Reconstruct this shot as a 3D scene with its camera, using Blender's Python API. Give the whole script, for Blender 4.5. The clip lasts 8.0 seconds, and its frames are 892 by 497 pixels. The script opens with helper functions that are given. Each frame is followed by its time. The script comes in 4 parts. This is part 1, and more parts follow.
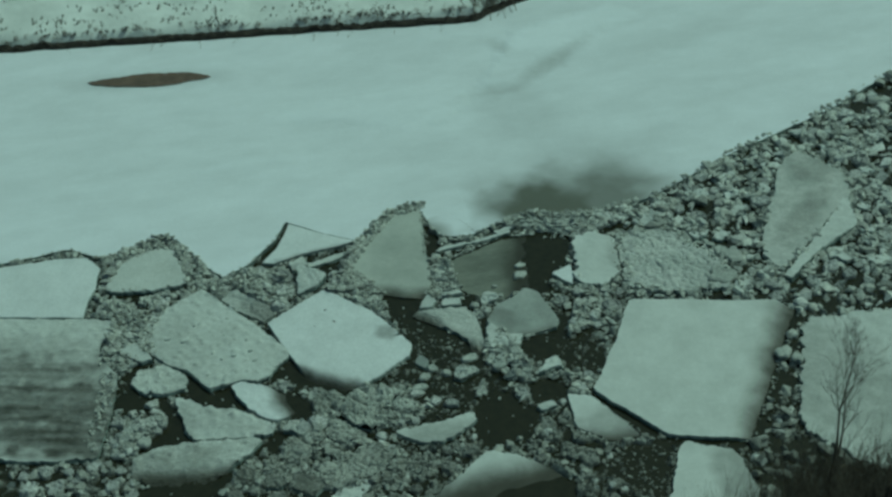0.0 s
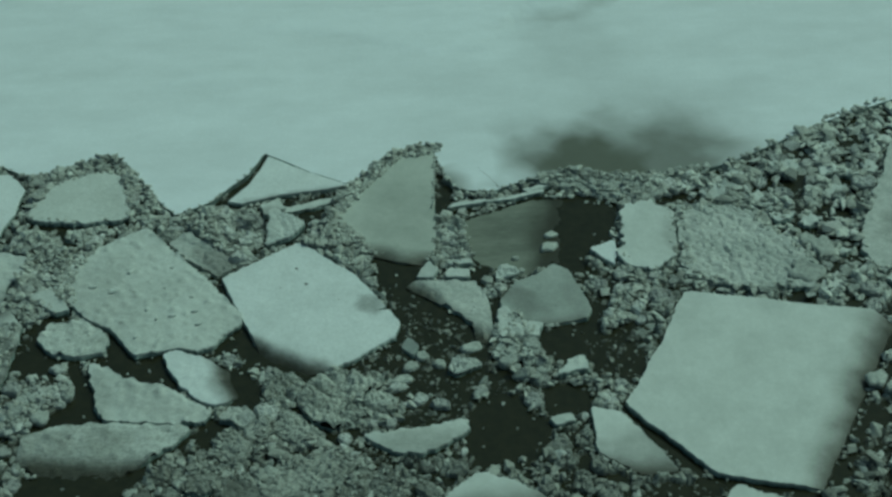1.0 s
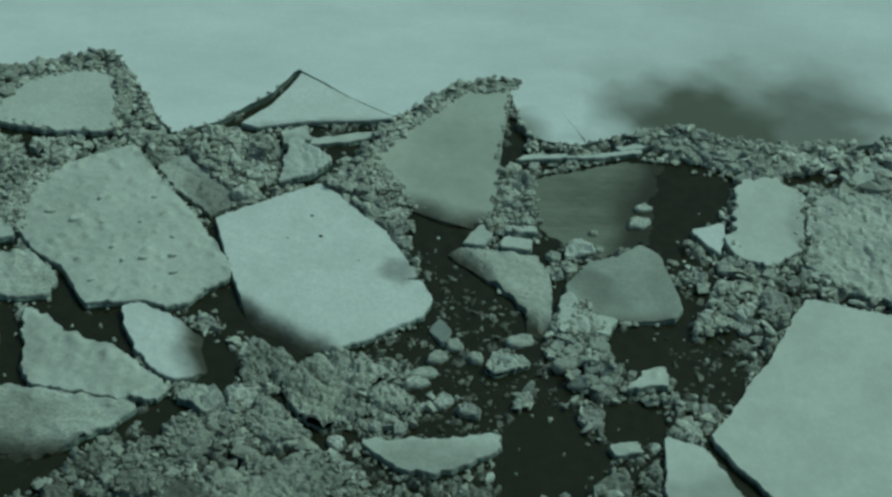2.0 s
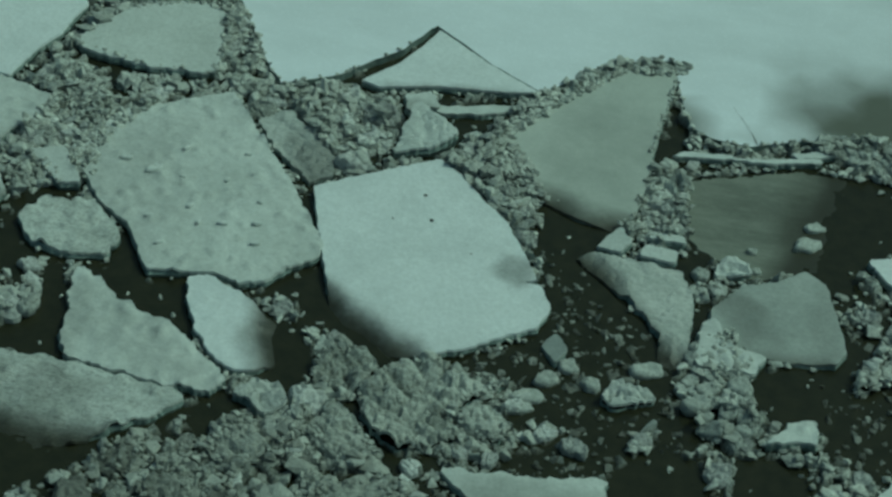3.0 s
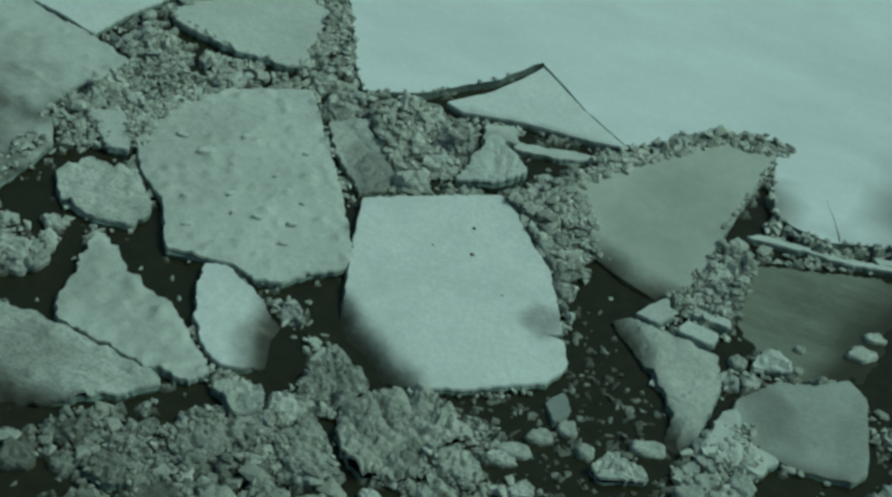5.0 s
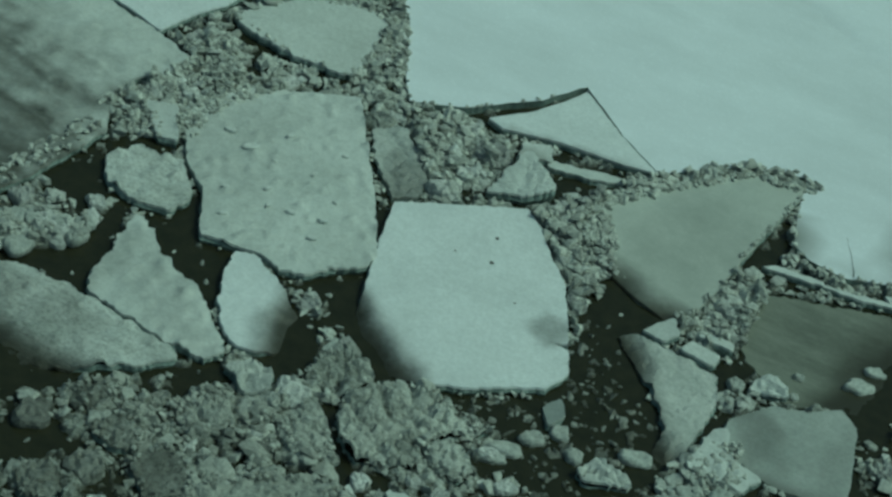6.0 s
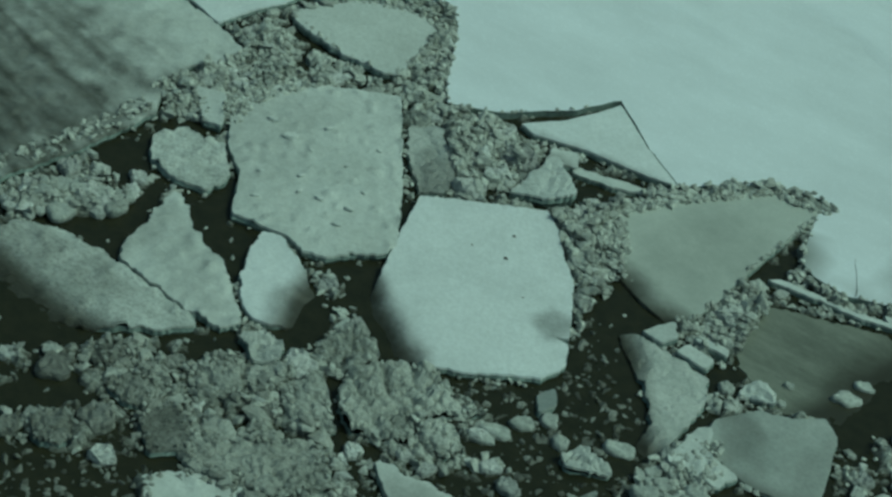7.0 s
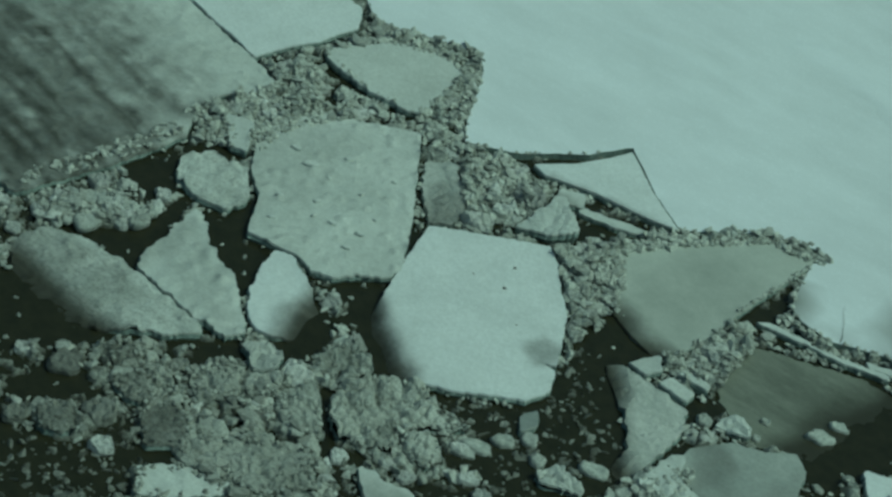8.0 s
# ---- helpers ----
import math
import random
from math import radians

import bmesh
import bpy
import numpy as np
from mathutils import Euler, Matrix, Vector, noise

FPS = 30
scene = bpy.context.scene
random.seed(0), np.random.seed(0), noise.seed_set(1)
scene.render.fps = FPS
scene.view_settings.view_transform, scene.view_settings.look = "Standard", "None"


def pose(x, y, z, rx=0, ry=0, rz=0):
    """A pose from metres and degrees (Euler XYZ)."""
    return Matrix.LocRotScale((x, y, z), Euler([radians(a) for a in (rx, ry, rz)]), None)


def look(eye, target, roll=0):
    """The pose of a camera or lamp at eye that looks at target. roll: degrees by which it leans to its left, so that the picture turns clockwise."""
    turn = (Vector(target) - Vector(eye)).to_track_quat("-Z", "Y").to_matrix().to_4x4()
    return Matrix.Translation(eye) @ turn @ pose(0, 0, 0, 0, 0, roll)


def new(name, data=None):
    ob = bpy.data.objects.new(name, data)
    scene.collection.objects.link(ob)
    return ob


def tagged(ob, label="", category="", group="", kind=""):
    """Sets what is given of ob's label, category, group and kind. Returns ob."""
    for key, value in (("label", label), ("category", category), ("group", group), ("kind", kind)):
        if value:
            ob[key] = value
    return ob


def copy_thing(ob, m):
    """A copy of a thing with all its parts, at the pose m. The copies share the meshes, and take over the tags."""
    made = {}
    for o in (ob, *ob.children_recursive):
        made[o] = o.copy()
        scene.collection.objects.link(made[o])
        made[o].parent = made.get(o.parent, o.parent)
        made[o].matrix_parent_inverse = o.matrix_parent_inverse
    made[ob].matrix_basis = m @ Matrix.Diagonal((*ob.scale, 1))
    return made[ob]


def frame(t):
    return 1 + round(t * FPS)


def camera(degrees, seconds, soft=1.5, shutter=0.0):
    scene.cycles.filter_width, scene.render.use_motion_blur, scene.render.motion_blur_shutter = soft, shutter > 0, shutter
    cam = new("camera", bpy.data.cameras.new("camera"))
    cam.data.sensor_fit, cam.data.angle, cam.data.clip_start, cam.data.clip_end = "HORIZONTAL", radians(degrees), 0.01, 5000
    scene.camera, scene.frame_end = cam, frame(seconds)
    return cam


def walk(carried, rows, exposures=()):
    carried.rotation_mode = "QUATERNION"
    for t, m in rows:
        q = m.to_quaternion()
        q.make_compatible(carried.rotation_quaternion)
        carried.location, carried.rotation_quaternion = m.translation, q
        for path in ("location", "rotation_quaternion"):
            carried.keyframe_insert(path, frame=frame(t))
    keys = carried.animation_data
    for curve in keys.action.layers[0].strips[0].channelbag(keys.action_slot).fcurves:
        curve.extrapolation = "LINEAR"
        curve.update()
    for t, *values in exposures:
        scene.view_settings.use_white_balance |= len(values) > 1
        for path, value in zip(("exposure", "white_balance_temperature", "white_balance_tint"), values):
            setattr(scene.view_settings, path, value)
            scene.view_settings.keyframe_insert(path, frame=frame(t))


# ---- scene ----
# The camera: a helicopter comes in over a river in break-up and swings round the jam.
cam = camera(22.5, 8.0, soft=2.8)
PATH = [
    (0.0, look((-17.99, -127.40, 101.90), (10.64, 9.16, 0.0), -2.43)),
    (0.5, look((-12.88, -112.97, 91.15), (8.75, 7.48, 0.0), -0.81)),
    (1.0, look((-7.85, -99.88, 80.59), (9.11, 4.92, 0.0), 1.29)),
    (1.5, look((-3.59, -88.19, 71.04), (9.63, 3.19, 0.0), 3.45)),
    (2.0, look((-0.56, -77.76, 62.57), (6.18, 1.95, 0.0), 4.87)),
    (2.2, look((0.19, -74.45, 60.10), (3.43, 1.02, 0.0), 5.12)),
    (3.3, look((4.11, -63.54, 52.94), (0.57, 1.21, 0.0), 7.86)),
    (3.5, look((4.78, -62.33, 52.15), (-0.37, 1.66, 0.0), 8.31)),
    (4.0, look((6.93, -60.20, 51.17), (-0.07, 1.46, 0.0), 9.52)),
    (4.5, look((9.28, -60.65, 51.77), (-0.00, 2.68, 0.0), 10.95)),
    (5.8, look((16.49, -63.06, 54.58), (-1.41, 1.85, 0.0), 12.62)),
    (6.0, look((17.66, -63.31, 55.18), (-1.47, 2.23, 0.0), 12.81)),
    (6.5, look((20.62, -64.12, 56.77), (-1.74, 1.64, 0.0), 13.16)),
    (7.0, look((24.03, -65.25, 58.22), (-1.87, 1.36, 0.0), 13.36)),
    (7.5, look((27.44, -66.49, 59.65), (-2.26, 1.95, 0.0), 13.47)),
    (8.0, look((30.58, -67.29, 60.74), (-3.02, 2.85, 0.0), 13.52)),
]
walk(cam, PATH, [(0.0, -0.65, 5350, -42), (2.0, -0.65, 5350, -42), (4.0, -0.62, 5350, -42), (6.0, -0.58, 5350, -42), (8.0, -0.55, 5350, -42)])

# ---- light: flat overcast day ----
SUN_ELEVATION, SUN_TURN = 56.0, 75.0
world = bpy.data.worlds.new("overcast_sky")
scene.world = world
world.use_nodes = True
wn = world.node_tree.nodes
sky = wn.new("ShaderNodeTexSky")
sky.sky_type, sky.sun_disc = "NISHITA", False
sky.sun_elevation, sky.sun_rotation = radians(SUN_ELEVATION), radians(SUN_TURN)
sky.air_density, sky.dust_density, sky.ozone_density = 1.0, 6.0, 1.0
wn["Background"].inputs["Strength"].default_value = 0.065
world.node_tree.links.new(sky.outputs["Color"], wn["Background"].inputs["Color"])
sun = new("sun", bpy.data.lights.new("sun", "SUN"))
sun.data.energy, sun.data.angle, sun.data.color = 1.5, radians(16), (1.0, 0.96, 0.9)
az = radians(SUN_TURN)
sun.matrix_world = look((math.sin(az) * math.cos(radians(SUN_ELEVATION)) * 60, math.cos(az) * math.cos(radians(SUN_ELEVATION)) * 60, math.sin(radians(SUN_ELEVATION)) * 60), (0, 0, 0))


# ---- materials ----
def node(tree, kind, **values):
    n = tree.nodes.new(kind)
    for key, v in values.items():
        n.inputs[key.replace("_", " ")].default_value = v
    return n


def ramp(tree, source, stops):
    n = tree.nodes.new("ShaderNodeValToRGB")
    while len(n.color_ramp.elements) < len(stops):
        n.color_ramp.elements.new(0.5)
    for e, (p, c) in zip(n.color_ramp.elements, stops):
        e.position, e.color = p, (*c, 1)
    tree.links.new(source, n.inputs["Fac"])
    return n


def mix(tree, factor, a, b, how="MIX"):
    n = tree.nodes.new("ShaderNodeMix")
    n.data_type, n.blend_type = "RGBA", how
    for socket, v in ((n.inputs["Factor"], factor), (n.inputs["A"], a), (n.inputs["B"], b)):
        if isinstance(v, bpy.types.NodeSocket):
            tree.links.new(v, socket)
        else:
            socket.default_value = v if isinstance(v, float) else (*v, 1)
    return n.outputs["Result"]


SILT_SHADE = (0.036, 0.034, 0.021)


def icy(name, light, dark, rough=0.75, grain=3.0, bump=0.4, relief=0.05, silt=True, random_tone=0.0, islands=False, stretch=(1, 1, 1), specks=0.22, ragged=0.8, mud=SILT_SHADE):
    """Snow or ice: patches at metre size, grain below it, and the attribute's dark colour: murky water over sinking
    ends, silt stains, painted shade in gaps.
    """
    mat = bpy.data.materials.new(name)
    mat.use_nodes = True
    t = mat.node_tree
    bsdf = t.nodes["Principled BSDF"]
    geo = t.nodes.new("ShaderNodeNewGeometry")
    place = t.nodes.new("ShaderNodeMapping")
    place.inputs["Scale"].default_value = stretch
    t.links.new(geo.outputs["Position"], place.inputs["Vector"])
    big = node(t, "ShaderNodeTexNoise", Scale=0.35, Detail=5.0, Roughness=0.6)
    small = node(t, "ShaderNodeTexNoise", Scale=grain, Detail=6.0, Roughness=0.7)
    for n in (big, small):
        t.links.new(place.outputs["Vector"], n.inputs["Vector"])
    patches = ramp(t, big.outputs["Fac"], [(0.34, dark), (0.6, light)])
    middle = tuple((a + b) / 2 for a, b in zip(light, dark))
    grains = ramp(t, small.outputs["Fac"], [(0.3, dark), (0.52, middle), (0.68, light)])
    colour = mix(t, 0.45, patches.outputs["Color"], grains.outputs["Color"])
    if specks:
        fine = node(t, "ShaderNodeTexNoise", Scale=7.0, Detail=4.0, Roughness=0.65)
        t.links.new(geo.outputs["Position"], fine.inputs["Vector"])
        dots = ramp(t, fine.outputs["Fac"], [(0.36, (1 - 1.6 * specks,) * 3), (0.5, (0.93, 0.93, 0.93)), (0.66, (1.0 + 0.1 * specks,) * 3)])
        colour = mix(t, 1.0, colour, dots.outputs["Color"], "MULTIPLY")
    if random_tone:
        source = geo.outputs["Random Per Island"] if islands else t.nodes.new("ShaderNodeObjectInfo").outputs["Random"]
        tone = ramp(t, source, [(0.0, (1 - random_tone,) * 3), (1.0, (1.0, 1.0, 1.0))])
        colour = mix(t, 1.0, colour, tone.outputs["Color"], "MULTIPLY")
    if silt:
        attr = t.nodes.new("ShaderNodeAttribute")
        attr.attribute_name = "silt"
        # the dark colour lies in ragged patches: x + n x (1 - x)
        breakup = node(t, "ShaderNodeTexNoise", Scale=1.0, Detail=6.0, Roughness=0.7)
        t.links.new(geo.outputs["Position"], breakup.inputs["Vector"])
        swing = t.nodes.new("ShaderNodeMapRange")
        swing.inputs["From Min"].default_value, swing.inputs["From Max"].default_value = 0.25, 0.75
        swing.inputs["To Min"].default_value, swing.inputs["To Max"].default_value = -ragged, ragged
        t.links.new(breakup.outputs["Fac"], swing.inputs["Value"])
        rest = t.nodes.new("ShaderNodeMath")
        rest.operation = "SUBTRACT"
        rest.inputs[0].default_value = 1.0
        t.links.new(attr.outputs["Fac"], rest.inputs[1])
        half = t.nodes.new("ShaderNodeMath")
        half.operation = "MULTIPLY"
        t.links.new(attr.outputs["Fac"], half.inputs[0])
        t.links.new(rest.outputs[0], half.inputs[1])
        total = t.nodes.new("ShaderNodeMath")
        total.operation, total.use_clamp = "MULTIPLY_ADD", True
        t.links.new(half.outputs[0], total.inputs[0])
        t.links.new(swing.outputs[0], total.inputs[1])
        t.links.new(attr.outputs["Fac"], total.inputs[2])
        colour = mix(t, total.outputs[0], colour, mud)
        gloss = t.nodes.new("ShaderNodeMapRange")
        gloss.inputs["To Min"].default_value, gloss.inputs["To Max"].default_value = rough, 0.3
        t.links.new(attr.outputs["Fac"], gloss.inputs["Value"])
        t.links.new(gloss.outputs["Result"], bsdf.inputs["Roughness"])
    else:
        bsdf.inputs["Roughness"].default_value = rough
    t.links.new(colour, bsdf.inputs["Base Color"])
    b = node(t, "ShaderNodeBump", Strength=bump, Distance=relief)
    t.links.new(small.outputs["Fac"], b.inputs["Height"])
    t.links.new(b.outputs["Normal"], bsdf.inputs["Normal"])
    return mat


def plain(name, a, b, rough=0.8, scale=4.0, bump=0.3, relief=0.03, bend=1.5):
    mat = bpy.data.materials.new(name)
    mat.use_nodes = True
    t = mat.node_tree
    bsdf = t.nodes["Principled BSDF"]
    geo = t.nodes.new("ShaderNodeNewGeometry")
    n1 = node(t, "ShaderNodeTexNoise", Scale=scale, Detail=6.0, Roughness=0.65)
    t.links.new(geo.outputs["Position"], n1.inputs["Vector"])
    r = ramp(t, n1.outputs["Fac"], [(0.35, a), (0.65, b)])
    t.links.new(r.outputs["Color"], bsdf.inputs["Base Color"])
    bsdf.inputs["Roughness"].default_value, bsdf.inputs["IOR"].default_value = rough, bend
    bp = node(t, "ShaderNodeBump", Strength=bump, Distance=relief)
    t.links.new(n1.outputs["Fac"], bp.inputs["Height"])
    t.links.new(bp.outputs["Normal"], bsdf.inputs["Normal"])
    return mat


SNOW = icy("snow_crust", (0.785, 0.81, 0.82), (0.63, 0.655, 0.66), bump=0.55, relief=0.06, specks=0.08)
DULL_SNOW = icy("dull_snow", (0.68, 0.70, 0.68), (0.53, 0.55, 0.53), grain=2.0, bump=0.4, specks=0.05)
GREY_SNOW = icy("grainy_snow", (0.655, 0.675, 0.65), (0.49, 0.51, 0.485), grain=2.2, bump=0.7, relief=0.08, specks=0.09)
RIDGED_SNOW = icy("ridged_snow", (0.76, 0.78, 0.745), (0.43, 0.45, 0.42), grain=2.6, bump=1.0, relief=0.16, stretch=(0.7, 1.7, 1.0), specks=0.2)
BARE_ICE = icy("bare_ice", (0.46, 0.48, 0.455), (0.31, 0.33, 0.31), rough=0.5, grain=2.0, bump=0.4, specks=0.1)
SILTY_ICE = icy("silty_ice", (0.54, 0.56, 0.515), (0.41, 0.43, 0.395), rough=0.5, grain=1.5, bump=0.2, specks=0.04)
POOL = plain("muddy_meltwater", (0.1, 0.072, 0.05), (0.17, 0.122, 0.085), rough=0.2, scale=0.8, bump=0.05)
WET_ICE = icy("flooded_ice", (0.27, 0.28, 0.235), (0.13, 0.135, 0.11), rough=0.3, grain=2.0, bump=0.3, stretch=(0.5, 1.6, 1.0), specks=0.08)
WORN_ICE = icy("worn_ice", (0.6, 0.61, 0.58), (0.36, 0.38, 0.36), grain=2.5, bump=0.7, relief=0.08, specks=0.12)
ROUGH_ICE = icy("crumbled_ice", (0.74, 0.755, 0.7), (0.19, 0.2, 0.175), grain=5.0, bump=1.0, relief=0.14, specks=0.2)
# bare ice of broken sides, its tone darkened to hold the cracks' shade
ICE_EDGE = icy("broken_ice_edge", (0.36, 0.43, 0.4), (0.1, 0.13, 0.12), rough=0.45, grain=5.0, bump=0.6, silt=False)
BRASH = icy("brash_ice", (0.8, 0.815, 0.75), (0.5, 0.515, 0.47), rough=0.65, grain=9.0, bump=1.0, relief=0.06, random_tone=0.52, islands=True)
BLOCK = icy("block_ice", (0.84, 0.855, 0.82), (0.5, 0.515, 0.48), rough=0.65, grain=6.0, bump=1.0, relief=0.08, silt=False, random_tone=0.35)
SLUSH = icy("slush", (0.68, 0.7, 0.64), (0.25, 0.26, 0.23), rough=0.6, grain=5.0, bump=1.0, relief=0.14, specks=0.36)
MUDDY_SLAB = icy("mud_stained_slab", (0.48, 0.49, 0.45), (0.12, 0.125, 0.11), rough=0.65, grain=5.0, bump=1.0, relief=0.14, specks=0.36)
# darker copy of the cake ice, for the darkened belt near the bank
DARK_CAKE = icy("dark_cake", (0.42, 0.425, 0.39), (0.14, 0.145, 0.125), rough=0.65, grain=6.0, bump=1.0, relief=0.08, silt=False, random_tone=0.45)
LUMP = icy("lumpy_snow_ice", (0.66, 0.68, 0.64), (0.36, 0.38, 0.355), grain=4.0, bump=1.0, relief=0.1, silt=False, random_tone=0.25, specks=0.22)
CAKE = icy("rubble_cake", (0.76, 0.77, 0.74), (0.38, 0.39, 0.37), rough=0.65, grain=6.0, bump=1.0, relief=0.08, silt=False, random_tone=0.45)
SHEET = icy("river_ice", (0.87, 0.9, 0.95), (0.76, 0.79, 0.83), grain=1.0, bump=0.1, stretch=(0.4, 1.0, 1.0), specks=0.03, ragged=0.12, mud=(0.07, 0.072, 0.038))
WATER = plain("silty_water", (0.021, 0.0215, 0.013), (0.032, 0.031, 0.018), rough=0.12, scale=1.5, bump=0.05, relief=0.03, bend=1.33)
LAND = plain("snowy_land", (0.6, 0.62, 0.6), (0.78, 0.8, 0.78), rough=0.9, scale=0.25, bump=0.5, relief=0.3)
STALKS = plain("frosted_stalks", (0.16, 0.15, 0.13), (0.42, 0.41, 0.38), rough=0.95, scale=3.0)
SCRUB = plain("dead_scrub", (0.085, 0.072, 0.055), (0.2, 0.17, 0.13), rough=0.95, scale=3.0)
BARK = plain("bare_bark", (0.06, 0.05, 0.04), (0.13, 0.115, 0.095), rough=0.9, scale=12.0)
EARTH = plain("cut_bank_earth", (0.015, 0.013, 0.01), (0.04, 0.034, 0.026), rough=0.95, scale=1.2)


# ---- building helpers ----
def mesh_object(name, verts, faces, material, parent=None, label="", smooth=False):
    me = bpy.data.meshes.new(name)
    me.from_pydata([tuple(v) for v in verts], [], faces)
    me.materials.append(material)
    if smooth:
        me.shade_smooth()
    ob = new(name, me)
    if parent:
        ob.parent = parent
    if label:
        ob["label"] = label
    return ob


def part(name, bm, material, parent=None, label="", smooth=False):
    """One mesh object out of a bmesh, under a thing or under a part."""
    bmesh.ops.recalc_face_normals(bm, faces=bm.faces[:])
    me = bpy.data.meshes.new(name)
    bm.to_mesh(me)
    bm.free()
    me.materials.append(material)
    if smooth:
        me.shade_smooth()
    ob = new(name, me)
    if parent:
        ob.parent = parent
    if label:
        ob["label"] = label
    return ob


def away(points, poly):
    """Signed distance of points (n x 2) to a closed outline: negative inside."""
    p, q = np.asarray(points, float), np.asarray(poly, float)
    best, inside = np.full(len(p), 1e9), np.zeros(len(p), bool)
    for a, b in zip(q, np.roll(q, -1, 0)):
        e, w = b - a, p - a
        k = np.clip((w @ e) / max(e @ e, 1e-9), 0, 1)
        best = np.minimum(best, np.hypot(*(w - k[:, None] * e).T))
        crosses = (a[1] > p[:, 1]) != (b[1] > p[:, 1])
        inside ^= crosses & (p[:, 0] < e[0] * (p[:, 1] - a[1]) / (e[1] if abs(e[1]) > 1e-9 else 1e-9) + a[0])
    return np.where(inside, -best, best)


def close(points, poly, margin=1.6):
    """The same, worked out near the outline only: far points are told to be that far."""
    p, q = np.asarray(points, float), np.asarray(poly, float)
    near = np.all((p > q.min(0) - margin) & (p < q.max(0) + margin), 1)
    out = np.full(len(p), margin)
    if near.any():
        out[near] = np.minimum(margin, away(p[near], q))
    return out


def broken_line(corners, seed, step=0.13, jag=0.1, cut=0.1, closed=True):
    """A broken edge through the corners: corners knocked off, sides cracked at two sizes."""
    c = [Vector(p) for p in corners]
    knocked, n = [], len(c)
    for k in range(n):
        before, here, after = c[k - 1], c[k], c[(k + 1) % n]
        if not closed and k in (0, n - 1):
            knocked.append(here)
            continue
        knocked += [here.lerp(before, cut), here.lerp(after, cut)]
    out = []
    pairs = list(zip(knocked, knocked[1:] + knocked[:1])) if closed else list(zip(knocked, knocked[1:]))
    for a, b in pairs:
        d = b - a
        if d.length < 1e-6:
            continue
        side, count = Vector((-d.y, d.x)).normalized(), max(1, round(d.length / step))
        for k in range(count):
            p = a.lerp(b, k / count)
            s = noise.noise((p.x * 0.5, p.y * 0.5, seed)) * 1.0 + noise.noise((p.x * 2.2, p.y * 2.2, seed + 9)) * 0.9 + noise.noise((p.x * 5.5, p.y * 5.5, seed + 3)) * 0.7 + noise.noise((p.x * 12, p.y * 12, seed + 6)) * 0.4
            bite = max(0.0, noise.noise((p.x * 1.1, p.y * 1.1, seed + 40)) - 0.28) * 2.2
            out.append(p + side * (s + bite) * jag)
    return out


def fill(outline, spacing, seed):
    """Triangles of a plate: its outline and a loose grid of points inside it."""
    from mathutils.geometry import delaunay_2d_cdt
    rnd = random.Random(seed)
    o = np.array([tuple(p) for p in outline])
    (x0, y0), (x1, y1) = o.min(0), o.max(0)
    grid = [(x + rnd.uniform(-0.3, 0.3) * spacing, y + rnd.uniform(-0.3, 0.3) * spacing)
            for x in np.arange(x0, x1, spacing) for y in np.arange(y0, y1, spacing)]
    kept = []
    if grid:
        d = away(grid, o)
        kept = [Vector(g) for g, v in zip(grid, d) if v < -0.45 * spacing]
    verts, _, faces, *_ = delaunay_2d_cdt([Vector(p) for p in outline] + kept, [], [list(range(len(outline)))], 1, 1e-4)
    return verts, faces


FLOES = []


def clump(x, y):
    """The lie of the packed rubble: blocks that froze together in clumps, with gaps between the clumps."""
    bend = 0.35 * noise.noise((x * 0.9, y * 0.9, 31))
    wide, cores = noise.voronoi((x * 0.62 + 1.5 * bend, y * 0.62 - 1.5 * bend, 7))
    far, seeds = noise.voronoi((x * 1.5 + bend, y * 1.5 - bend, 0))
    near, bits = noise.voronoi((x * 4.0 - bend, y * 4.0 + bend, 3))
    mass = min(1.0, (wide[1] - wide[0]) * 3.2) * (0.22 + 0.2 * noise.noise(cores[0] * 8.3))
    plate = min(1.0, (far[1] - far[0]) * 3.5) * (0.1 + 0.16 * noise.noise(seeds[0] * 9.1))
    bit = min(1.0, (near[1] - near[0]) * 3.2) * (0.6 + 0.8 * noise.noise(bits[0] * 7.7))
    crack = max(0.0, 1 - (wide[1] - wide[0]) * 4.5) * (0.7 + 0.9 * noise.noise((x * 0.6, y * 0.6, 12)))
    split = max(0.0, 1 - (far[1] - far[0]) * 6.0) * 0.5
    return mass + plate + 0.19 * bit - 0.31 - 0.33 * max(crack, split)


def near_dark(x, y):
    """Darkening put into the ice colour toward the near bank, in uneven patches."""
    return min(0.75, max(0.0, (-5.5 - y) / 25.0)) * min(1.0, max(0.2, 0.85 + noise.noise((x * 0.3, y * 0.3, 17))))


